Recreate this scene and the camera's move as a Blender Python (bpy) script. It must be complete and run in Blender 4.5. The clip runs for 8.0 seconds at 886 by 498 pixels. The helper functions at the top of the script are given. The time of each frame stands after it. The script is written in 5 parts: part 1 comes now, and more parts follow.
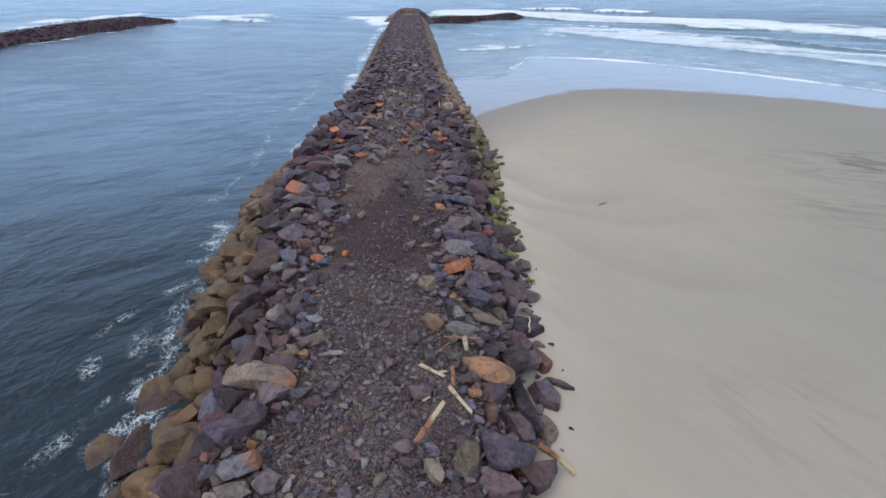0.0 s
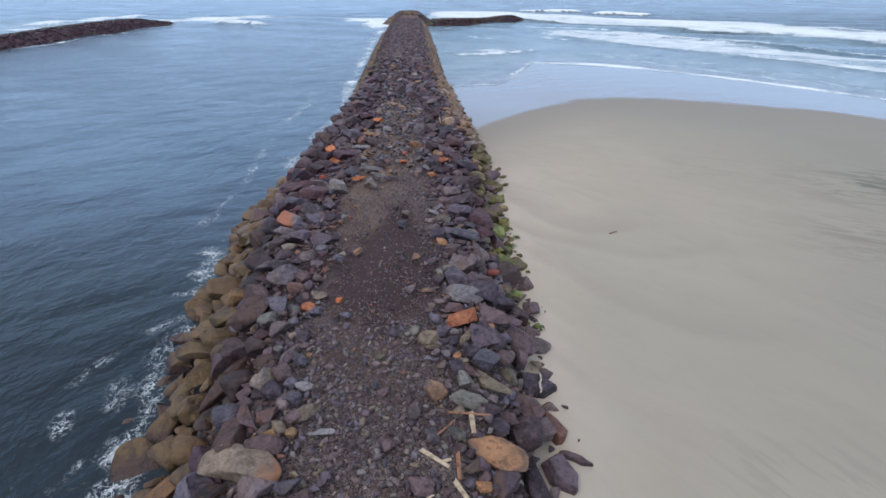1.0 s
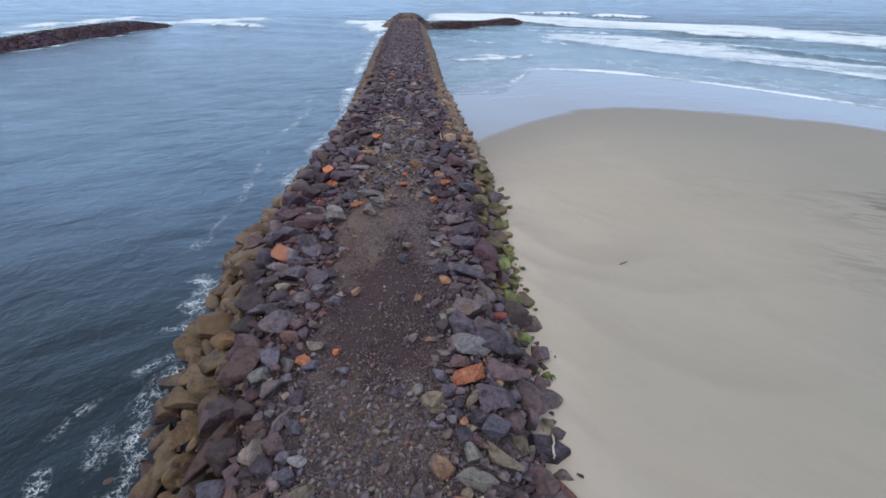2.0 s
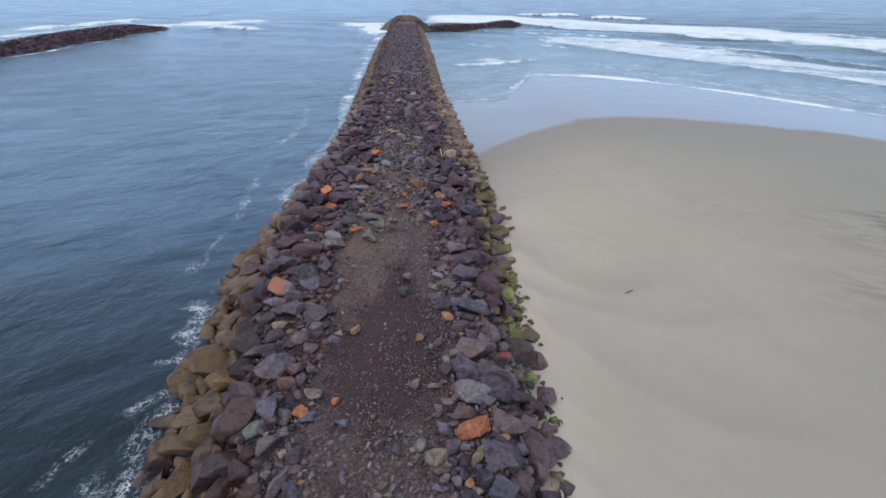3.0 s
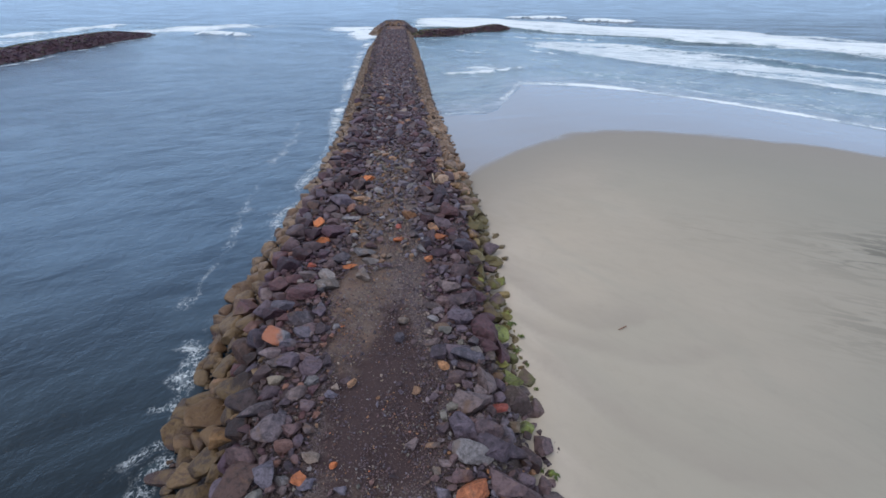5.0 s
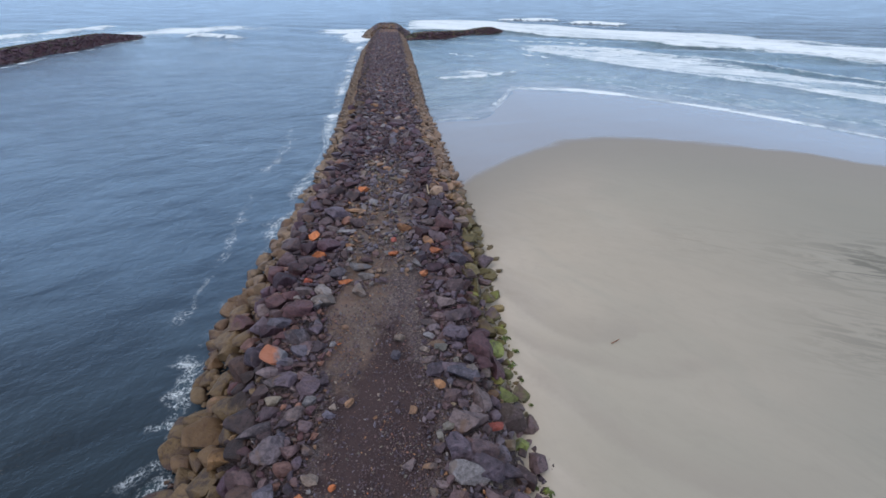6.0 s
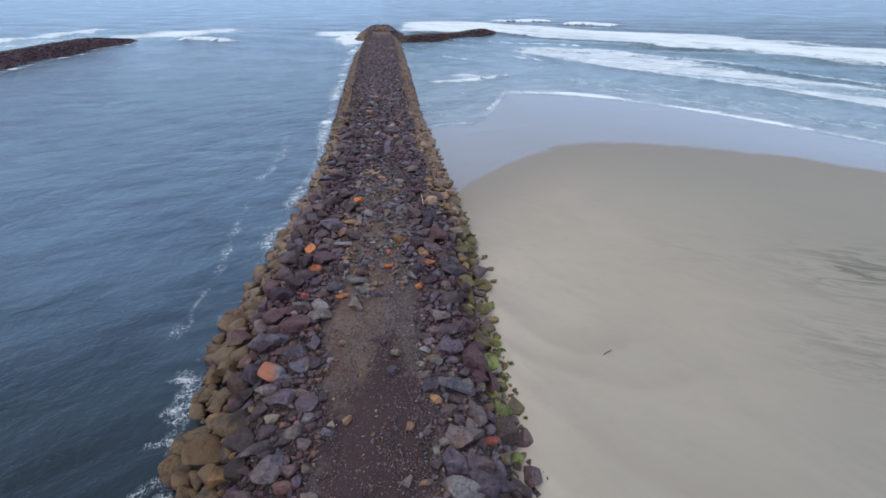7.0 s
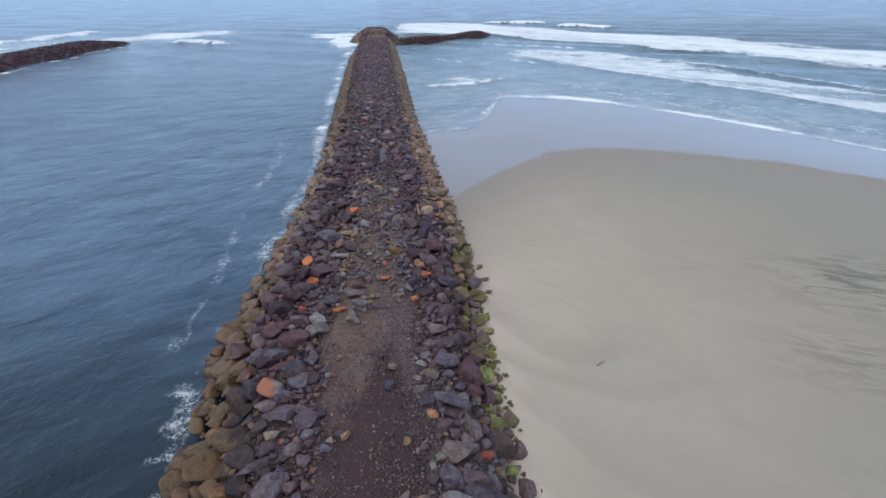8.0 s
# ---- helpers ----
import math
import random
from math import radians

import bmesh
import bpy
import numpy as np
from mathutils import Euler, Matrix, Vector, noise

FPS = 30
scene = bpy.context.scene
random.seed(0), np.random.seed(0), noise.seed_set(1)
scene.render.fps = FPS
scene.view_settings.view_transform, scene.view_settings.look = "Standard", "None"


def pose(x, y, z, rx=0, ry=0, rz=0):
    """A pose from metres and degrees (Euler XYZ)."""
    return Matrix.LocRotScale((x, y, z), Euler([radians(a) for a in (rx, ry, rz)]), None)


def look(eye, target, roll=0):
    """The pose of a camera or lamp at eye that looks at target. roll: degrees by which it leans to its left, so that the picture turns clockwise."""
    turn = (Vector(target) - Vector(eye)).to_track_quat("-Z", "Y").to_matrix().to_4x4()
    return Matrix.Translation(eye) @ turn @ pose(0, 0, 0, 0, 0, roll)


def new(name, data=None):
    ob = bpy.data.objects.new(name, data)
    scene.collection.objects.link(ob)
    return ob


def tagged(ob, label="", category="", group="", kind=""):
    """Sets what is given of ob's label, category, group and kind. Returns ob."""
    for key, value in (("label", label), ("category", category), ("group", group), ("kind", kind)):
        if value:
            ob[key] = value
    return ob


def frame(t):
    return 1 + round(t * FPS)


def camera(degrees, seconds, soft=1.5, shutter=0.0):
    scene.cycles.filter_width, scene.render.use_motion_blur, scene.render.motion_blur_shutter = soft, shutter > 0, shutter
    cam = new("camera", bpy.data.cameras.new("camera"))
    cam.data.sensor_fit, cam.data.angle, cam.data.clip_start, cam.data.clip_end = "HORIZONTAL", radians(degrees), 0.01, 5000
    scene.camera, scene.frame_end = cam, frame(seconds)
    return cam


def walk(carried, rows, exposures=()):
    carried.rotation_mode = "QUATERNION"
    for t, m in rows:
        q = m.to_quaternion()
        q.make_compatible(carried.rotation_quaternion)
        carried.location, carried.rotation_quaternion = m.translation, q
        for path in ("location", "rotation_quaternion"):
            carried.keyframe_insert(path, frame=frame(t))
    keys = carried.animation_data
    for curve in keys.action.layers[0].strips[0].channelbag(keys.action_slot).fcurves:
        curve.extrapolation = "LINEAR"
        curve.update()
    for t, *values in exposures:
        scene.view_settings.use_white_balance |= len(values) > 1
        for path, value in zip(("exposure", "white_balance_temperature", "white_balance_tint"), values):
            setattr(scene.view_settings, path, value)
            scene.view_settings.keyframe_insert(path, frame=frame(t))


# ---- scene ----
cam = camera(94.2, 8.0, soft=1.6)
PATH = [
    (0, (0.124, 0.211, 12.468), (0.109, 1.904, 11.404), -0.1),
    (0.5, (0.053, 1.161, 12.792), (0.041, 2.854, 11.729), -0.1),
    (1, (-0.019, 2.14, 13.195), (-0.029, 3.834, 12.132), -0.0),
    (1.5, (-0.126, 3.012, 13.584), (-0.132, 4.707, 12.522), 0.1),
    (3, (-0.37, 5.003, 14.904), (-0.367, 6.699, 13.844), 0.1),
    (3.5, (-0.413, 5.363, 15.342), (-0.405, 7.058, 14.282), 0.1),
    (4, (-0.466, 5.654, 15.764), (-0.445, 7.35, 14.705), 0.2),
    (4.5, (-0.458, 5.843, 16.18), (-0.426, 7.54, 15.121), -0.0),
    (5, (-0.459, 6.016, 16.595), (-0.418, 7.712, 15.536), -0.1),
    (6.5, (-0.538, 6.272, 17.789), (-0.454, 7.969, 16.734), 0.1),
    (7, (-0.468, 6.315, 18.194), (-0.376, 8.012, 17.138), -0.1),
    (7.5, (-0.429, 6.364, 18.584), (-0.328, 8.06, 17.528), -0.1),
    (8, (-0.433, 6.394, 19.01), (-0.322, 8.09, 17.955), -0.1),
]
walk(cam, [(t, look(eye, target, roll)) for t, eye, target, roll in PATH], [(0, 0.07), (3, 0.0), (8, -0.04)])

# ---- world and light ----
world = bpy.data.worlds.new("overcast_sky")
scene.world = world
world.use_nodes = True
wn, wl = world.node_tree.nodes, world.node_tree.links
wn.clear()
sky = wn.new("ShaderNodeTexSky")
sky.sky_type = "NISHITA"
sky.sun_disc = False
sky.sun_elevation, sky.sun_rotation = radians(57), radians(130)
sky.air_density, sky.dust_density, sky.ozone_density = 1.0, 2.0, 1.5
way = wn.new("ShaderNodeTexCoord")
split = wn.new("ShaderNodeSeparateXYZ")
rise = wn.new("ShaderNodeMapRange")
rise.inputs[1].default_value, rise.inputs[2].default_value = 0.12, 0.9
deck = wn.new("ShaderNodeMixRGB")  # cloud deck: blue haze low down, white overhead
deck.inputs[1].default_value, deck.inputs[2].default_value = (6.1, 9.2, 14.1, 1), (8.6, 9.5, 10.9, 1)
cloud = wn.new("ShaderNodeMixRGB")
cloud.inputs[0].default_value = 0.85
wl.new(way.outputs["Generated"], split.inputs[0])
wl.new(split.outputs[2], rise.inputs[0])
wl.new(rise.outputs[0], deck.inputs[0])
wl.new(deck.outputs[0], cloud.inputs[2])
back = wn.new("ShaderNodeBackground")
back.inputs[1].default_value = 0.1
out = wn.new("ShaderNodeOutputWorld")
wl.new(sky.outputs[0], cloud.inputs[1])
wl.new(cloud.outputs[0], back.inputs[0])
wl.new(back.outputs[0], out.inputs[0])

sun = new("sun", bpy.data.lights.new("sun", "SUN"))
sun.data.energy, sun.data.angle, sun.data.color = 1.0, radians(25), (1.0, 0.955, 0.90)
sun.matrix_world = look((-30, -25, 60), (0, 0, 0))


# ---- materials ----
class Mat:
    """A node material being put together."""

    def __init__(self, name):
        self.m = bpy.data.materials.new(name)
        self.m.use_nodes = True
        self.t = self.m.node_tree
        self.n = self.t.nodes
        self.p = self.n["Principled BSDF"]

    def put(self, socket, value):
        if isinstance(value, bpy.types.NodeSocket):
            self.t.links.new(value, socket)
        elif value is not None:
            socket.default_value = value

    def node(self, kind, out_name=0, *args, operation=None, blend_type=None, attribute_name=None, use_clamp=None):
        nd = self.n.new(kind)
        if operation is not None:
            nd.operation = operation
        if blend_type is not None:
            nd.blend_type = blend_type
        if attribute_name is not None:
            nd.attribute_name = attribute_name
        if use_clamp is not None:
            nd.use_clamp = use_clamp
        for i, a in enumerate(args):
            self.put(nd.inputs[i], a)
        return nd.outputs[out_name]

    def math(self, op, a, b=None, c=None, clamp=False):
        return self.node("ShaderNodeMath", 0, a, b, c, operation=op, use_clamp=clamp)

    def noise(self, vec, scale, detail=4.0, rough=0.55, distort=0.0):
        nd = self.n.new("ShaderNodeTexNoise")
        self.put(nd.inputs["Vector"], vec)
        nd.inputs["Scale"].default_value, nd.inputs["Detail"].default_value = scale, detail
        nd.inputs["Roughness"].default_value, nd.inputs["Distortion"].default_value = rough, distort
        return nd.outputs[0]

    def voronoi(self, vec, scale, feature="F1", outlet="Distance"):
        nd = self.n.new("ShaderNodeTexVoronoi")
        nd.feature = feature
        self.put(nd.inputs["Vector"], vec)
        nd.inputs["Scale"].default_value = scale
        return nd.outputs[outlet]

    def step(self, v, lo, hi, a=0.0, b=1.0):
        nd = self.n.new("ShaderNodeMapRange")
        nd.interpolation_type = "SMOOTHSTEP"
        for i, x in enumerate((v, lo, hi, a, b)):
            self.put(nd.inputs[i], x)
        return nd.outputs[0]

    def mix(self, f, a, b, blend="MIX"):
        return self.node("ShaderNodeMixRGB", 0, f, rgba(a), rgba(b), blend_type=blend)

    def scaled(self, vec, x, y, z, turn=0.0):
        """Coordinates turned so that x runs in the direction turn, then scaled."""
        rot, nd = self.n.new("ShaderNodeMapping"), self.n.new("ShaderNodeMapping")
        self.put(rot.inputs["Vector"], vec)
        rot.inputs["Rotation"].default_value = (0, 0, radians(-turn))
        self.put(nd.inputs["Vector"], rot.outputs[0])
        nd.inputs["Scale"].default_value = (x, y, z)
        return nd.outputs[0]

    def bump(self, height, strength, distance, below=None):
        nd = self.n.new("ShaderNodeBump")
        nd.inputs["Strength"].default_value, nd.inputs["Distance"].default_value = strength, distance
        self.put(nd.inputs["Height"], height)
        if below is not None:
            self.put(nd.inputs["Normal"], below)
        return nd.outputs[0]

    def place(self):
        return self.node("ShaderNodeNewGeometry", "Position")

    def finish(self, color, rough=0.8, normal=None, spec=None):
        self.put(self.p.inputs["Base Color"], rgba(color))
        self.put(self.p.inputs["Roughness"], rough)
        if normal is not None:
            self.put(self.p.inputs["Normal"], normal)
        if spec is not None:
            self.put(self.p.inputs["Specular IOR Level"], spec)
        return self.m


def rgba(c):
    return (*c, 1.0) if isinstance(c, tuple) and len(c) == 3 else c


def tide_marks(k, p, col, rnd):
    """Growth on the stones by height: wet dark weed at the waterline, ochre film over it on the channel side, green and dun films at the foot of the beach side."""
    sep = k.n.new("ShaderNodeSeparateXYZ")
    k.put(sep.inputs[0], p)
    x, y, z = sep.outputs
    u = k.math("ADD", k.math("ADD", x, 1.75), k.math("MULTIPLY", y, 0.066))
    patchy = k.math("SUBTRACT", k.noise(p, 1.3, 6, 0.65, 0.5), 0.5)
    own = k.math("SUBTRACT", rnd, 0.5)
    level = k.math("ADD", z, k.math("ADD", k.math("MULTIPLY", patchy, 2.2), k.math("MULTIPLY", own, 1.5)))
    left = k.math("MULTIPLY", k.math("MULTIPLY", k.step(u, -3.4, -4.2), k.step(u, -16.0, -15.0)), k.step(y, 5.6, 7.0))
    far = k.step(y, 18.0, 34.0)
    level_left = k.math("SUBTRACT", level, k.math("MULTIPLY", far, 0.7))
    film = k.mix(k.noise(p, 7.0, 6, 0.7), k.mix(far, (0.07, 0.042, 0.024), (0.15, 0.092, 0.056)), k.mix(far, (0.235, 0.15, 0.068), (0.35, 0.24, 0.158)))
    film = k.mix(k.step(k.noise(p, 1.9, 8, 0.72, 0.6), 0.47, 0.6, 0.0, 0.82), film, (0.056, 0.035, 0.031))
    film = k.mix(k.step(k.noise(p, 18.0, 5, 0.7), 0.55, 0.72, 0.0, 0.5), film, (0.30, 0.23, 0.16))
    film = k.mix(k.step(k.math("FRACT", k.math("MULTIPLY", rnd, 5.7)), 0.62, 0.9, 0.0, 0.6), film, (0.155, 0.08, 0.042))
    col = k.mix(k.math("MULTIPLY", left, k.step(level_left, 2.5, 2.0, 0.0, 0.85)), col, film)
    right = k.math("MULTIPLY", k.step(u, 4.5, 5.1), k.math("MULTIPLY", k.step(u, 9.5, 9.0), k.step(y, 206.0, 204.0)))
    olive = k.mix(k.noise(p, 5.0, 6, 0.7), (0.066, 0.05, 0.02), (0.2, 0.15, 0.06))
    lush = k.math("MULTIPLY", k.step(k.noise(p, 1.1, 5, 0.6), 0.5, 0.6), k.math("MULTIPLY", k.step(y, 12.5, 15.0), k.step(y, 28.0, 23.0)))
    olive = k.mix(k.math("MULTIPLY", lush, k.step(u, 5.9, 6.3)), olive, (0.19, 0.225, 0.035))
    grown = k.math("MULTIPLY", k.step(y, 14.0, 23.0), k.step(y, 46.0, 36.0))
    col = k.mix(k.math("MULTIPLY", right, k.math("MULTIPLY", grown, k.step(level, 3.15, 2.7, 0.0, 0.75))), col, olive)
    bare = k.mix(k.noise(p, 5.0, 6, 0.7), (0.15, 0.09, 0.058), (0.33, 0.22, 0.15))
    col = k.mix(k.math("MULTIPLY", right, k.math("MULTIPLY", k.step(y, 38.0, 46.0), k.step(level, 3.6, 2.6, 0.0, 0.8))), col, bare)
    wet = k.step(k.math("ADD", z, k.math("ADD", patchy, k.math("MULTIPLY", own, 0.4))), 0.45, 0.1)
    col = k.mix(k.math("MULTIPLY", wet, 0.85), col, k.mix(k.noise(p, 4.0, 5, 0.6), (0.03, 0.017, 0.018), (0.085, 0.04, 0.036)))
    return col, wet


def rock_material(name, dark, light, stain=None, stain_share=0.35, scale=1.0, one_end=False, tidal=True):
    """Weathered stone: a tone of its own for each piece, mottling, fine grain, some staining."""
    k = Mat(name)
    dark, light = tuple(0.84 * c for c in dark), tuple(1.17 * c for c in light)
    own = k.node("ShaderNodeObjectInfo", "Random")
    isle = k.node("ShaderNodeNewGeometry", "Random Per Island")
    rnd = k.math("FRACT", k.math("ADD", own, isle))
    p = k.place()
    shift = k.node("ShaderNodeVectorMath", 0, p, operation="ADD")
    k.put(shift.node.inputs[1], k.node("ShaderNodeCombineXYZ", 0, k.math("MULTIPLY", rnd, 37.0), k.math("MULTIPLY", rnd, 11.0), rnd))
    big = k.noise(shift, 1.6 * scale, 5, 0.6, 0.6)
    fine = k.noise(shift, 14.0 * scale, 6, 0.7)
    col = k.mix(k.step(k.math("ADD", k.math("MULTIPLY", rnd, 0.75), k.math("MULTIPLY", big, 0.6)), 0.25, 1.1), dark, light)
    col = k.mix(k.step(fine, 0.42, 0.75, 0.0, 0.4), col, tuple(min(1, c * 1.7) for c in light))
    col = k.mix(k.step(k.noise(shift, 6.0, 5, 0.65), 0.48, 0.66, 0.0, 0.6), col, tuple(c * 0.45 for c in dark))
    mottle = k.noise(shift, 3.2 * scale, 8, 0.72, 0.4)
    col = k.mix(k.step(mottle, 0.52, 0.7, 0.0, 0.5), col, tuple(min(1, c * 1.45) for c in light))
    col = k.mix(k.step(mottle, 0.5, 0.3, 0.0, 0.55), col, tuple(c * 0.55 for c in dark))
    if stain:
        edge = k.noise(shift, 1.1 * scale, 3, 0.5, 1.0)
        if one_end:  # rust gathers at the stone's one end
            along = k.node("ShaderNodeSeparateXYZ", 0, k.node("ShaderNodeTexCoord", "Object"))
            edge = k.math("ADD", k.math("MULTIPLY", edge, 0.5), k.math("MULTIPLY", along, 0.75))
        col = k.mix(k.step(edge, 1 - stain_share - 0.08, 1 - stain_share + 0.08, 0.0, 0.85), col, stain)
    hue = k.math("FRACT", k.math("MULTIPLY", rnd, 7.31))
    col = k.mix(1.0, col, k.mix(k.step(hue, 0.15, 0.85), (1.14, 0.98, 0.885), (0.965, 0.98, 1.1)), "MULTIPLY")
    rusty = k.noise(shift, 2.3 * scale, 7, 0.68, 0.7)
    col = k.mix(k.math("MULTIPLY", k.step(rusty, 0.55, 0.68, 0.0, 0.6), k.step(hue, 0.75, 0.2)), col, k.mix(0.55, light, (0.20, 0.095, 0.045)))
    wet = None
    if tidal:
        col, wet = tide_marks(k, p, col, rnd)
    crack = k.noise(shift, 4.5 * scale, 6, 0.62, 0.8)
    n1 = k.bump(big, 0.6, 0.2)
    n1 = k.bump(crack, 0.75, 0.1, n1)
    n2 = k.bump(fine, 0.55, 0.03, n1)
    rough = k.step(fine, 0.3, 0.8, 0.45, 0.8)
    if tidal:
        rough = k.math("SUBTRACT", rough, k.math("MULTIPLY", wet, 0.25))
    return k.finish(col, rough, n2, 0.32)


ROCK = {
    "umber": rock_material("umber_basalt", (0.038, 0.0255, 0.03), (0.107, 0.073, 0.082), (0.11, 0.064, 0.046), 0.36),
    "bark": rock_material("dark_brown_basalt", (0.023, 0.0145, 0.014), (0.064, 0.04, 0.037), (0.085, 0.05, 0.032), 0.34),
    "slate": rock_material("blue_black_basalt", (0.037, 0.0248, 0.030), (0.118, 0.0845, 0.093), (0.095, 0.066, 0.056), 0.3),
    "plum": rock_material("purple_black_basalt", (0.034, 0.0168, 0.0205), (0.09, 0.0475, 0.0555), (0.075, 0.043, 0.045), 0.3),
    "dun": rock_material("sun_bleached_dun_stone", (0.165, 0.105, 0.068), (0.325, 0.22, 0.145), (0.12, 0.078, 0.055), 0.3),
    "grey": rock_material("grey_basalt", (0.062, 0.052, 0.059), (0.15, 0.123, 0.135), (0.125, 0.085, 0.065), 0.34),
    "pale": rock_material("pale_stone", (0.125, 0.107, 0.098), (0.225, 0.195, 0.178), (0.16, 0.115, 0.088), 0.36),
    "tan": rock_material("tan_stone", (0.095, 0.06, 0.042), (0.215, 0.143, 0.095), (0.09, 0.055, 0.042), 0.4),
    "ochre": rock_material("ochre_stone", (0.09, 0.053, 0.027), (0.195, 0.122, 0.06), (0.08, 0.05, 0.034), 0.42),
    "olive": rock_material("olive_grey_stone", (0.10, 0.088, 0.068), (0.18, 0.155, 0.122), (0.10, 0.074, 0.055), 0.36),
    "redbrown": rock_material("red_brown_stone", (0.10, 0.048, 0.04), (0.19, 0.105, 0.083), (0.07, 0.047, 0.042), 0.38),
    "rust": rock_material("rust_orange_stone", (0.29, 0.085, 0.035), (0.44, 0.16, 0.065), (0.22, 0.13, 0.09), 0.36),
    "rustred": rock_material("rust_red_stone", (0.22, 0.05, 0.035), (0.33, 0.09, 0.06), (0.12, 0.07, 0.065), 0.36),
    "rusttan": rock_material("orange_tan_stone", (0.18, 0.092, 0.05), (0.29, 0.165, 0.09), (0.10, 0.076, 0.068), 0.4),
    "grey_rust": rock_material("rust_stained_grey_stone", (0.12, 0.105, 0.102), (0.21, 0.185, 0.18), (0.30, 0.125, 0.06), 0.52, 1.3, True),
    "sandstone_rust": rock_material("rust_edged_sandstone", (0.14, 0.115, 0.094), (0.23, 0.19, 0.155), (0.24, 0.115, 0.065), 0.5, 1.0, True),
    "half_rust": rock_material("half_rust_half_grey_stone", (0.14, 0.118, 0.11), (0.23, 0.2, 0.19), (0.42, 0.135, 0.055), 0.78, 1.3, True),
    # Maroon weed shifted towards blue: distant haze is put into the colour.
    "maroon": rock_material("hazed_maroon_weed_covered_stone", (0.045, 0.021, 0.032), (0.10, 0.048, 0.066), (0.06, 0.03, 0.036), 0.3, tidal=False),
    "weedy": rock_material("dark_green_weed_covered_stone", (0.028, 0.034, 0.018), (0.085, 0.09, 0.042), (0.05, 0.04, 0.03), 0.3, tidal=False),
    "moss": rock_material("moss_filmed_stone", (0.085, 0.07, 0.034), (0.19, 0.15, 0.066), (0.06, 0.05, 0.04), 0.38),
    "algae": rock_material("algae_green_stone", (0.055, 0.06, 0.024), (0.185, 0.2, 0.055), (0.085, 0.07, 0.045), 0.42),
}
TONE_WORDS = {
    "bark": "dark brown weathered basalt boulder on the jetty's slope",
    "plum": "purple-black basalt boulder on the jetty's shoulder",
    "umber": "dark brown-purple basalt boulder on the jetty",
    "slate": "dark blue-black angular basalt boulder on the jetty",
    "grey": "mid-grey weathered basalt boulder among the rubble",
    "pale": "pale grey stone block lying in darker rubble",
    "tan": "tan weathered boulder low on the jetty's slope",
    "ochre": "ochre-filmed rounded boulder on the seaward slope",
    "olive": "olive-grey angular stone block among dark rubble",
    "redbrown": "red-brown weathered stone block on the slope",
    "rust": "rust-orange angular stone standing out from dark rubble",
    "rustred": "rust-red flat stone wedged between dark boulders",
    "rusttan": "orange-tan stone block resting on dark rubble",
    "grey_rust": "grey stone block with a rust-orange stained side",
    "sandstone_rust": "long pale sandstone slab with rust-stained end",
    "half_rust": "stone block half rust-orange and half grey",
    "moss": "moss-filmed olive stone at the foot of the jetty",
    "algae": "bright green algae-covered stone at the sand's edge",
}


def make_gravel():
    k = Mat("jetty_gravel")
    p = k.place()
    soil = k.node("ShaderNodeAttribute", "Fac", attribute_name="soil")
    damp = k.node("ShaderNodeAttribute", "Fac", attribute_name="damp")
    cell = k.voronoi(p, 17.0, "F1", "Color")
    edge = k.voronoi(p, 17.0, "DISTANCE_TO_EDGE")
    fine = k.noise(p, 40.0, 5, 0.7)
    grain = k.node("ShaderNodeSeparateColor", 0, cell)
    stone = k.mix(grain, (0.061, 0.042, 0.043), (0.216, 0.159, 0.153))
    bit = k.node("ShaderNodeSeparateColor", 0, k.voronoi(p, 31.0, "F1", "Color"))
    stone = k.mix(k.step(bit, 0.5, 0.95, 0.0, 0.7), stone, (0.30, 0.235, 0.21))
    stone = k.mix(k.step(bit, 0.35, 0.05, 0.0, 0.75), stone, (0.034, 0.025, 0.027))
    stone = k.mix(k.step(edge, 0.0, 0.12, 0.6, 0.0), stone, (0.04, 0.032, 0.032))
    earth = k.mix(k.noise(p, 3.0, 6, 0.65), (0.108, 0.074, 0.06), (0.205, 0.146, 0.118))
    earth = k.mix(k.step(k.noise(p, 0.9, 5, 0.6, 0.8), 0.46, 0.6, 0.0, 0.45), earth, (0.165, 0.09, 0.06))
    earth = k.mix(k.step(k.noise(p, 9.0, 6, 0.75), 0.5, 0.66, 0.0, 0.6), earth, (0.058, 0.042, 0.042))
    earth = k.mix(k.step(k.noise(p, 22.0, 6, 0.75), 0.54, 0.64, 0.0, 0.75), earth, (0.27, 0.215, 0.185))
    bits = k.voronoi(p, 9.0, "F1", "Color")
    pick = k.node("ShaderNodeSeparateColor", 0, bits)
    earth = k.mix(k.math("MULTIPLY", k.step(pick, 0.8, 0.82), k.step(k.voronoi(p, 9.0), 0.32, 0.26)), earth, k.mix(k.step(pick, 0.88, 0.94), (0.19, 0.10, 0.065), (0.24, 0.21, 0.2)))
    blot = k.math("ADD", soil, k.math("MULTIPLY", k.math("SUBTRACT", k.noise(p, 1.6, 9, 0.72), 0.5), 1.8))
    col = k.mix(k.step(blot, 0.3, 0.75, 0.0, 0.92), stone, earth)
    wetness = k.math("ADD", damp, k.math("MULTIPLY", k.math("SUBTRACT", k.noise(p, 1.3, 9, 0.72), 0.5), 2.0))
    col = k.mix(k.step(wetness, 0.1, 0.75, 0.0, 0.92), col, k.mix(fine, (0.035, 0.0185, 0.0195), (0.075, 0.045, 0.044)))
    n = k.bump(edge, 0.6, 0.05)
    n = k.bump(fine, 0.6, 0.02, n)
    return k.finish(col, 0.85, n, 0.3)


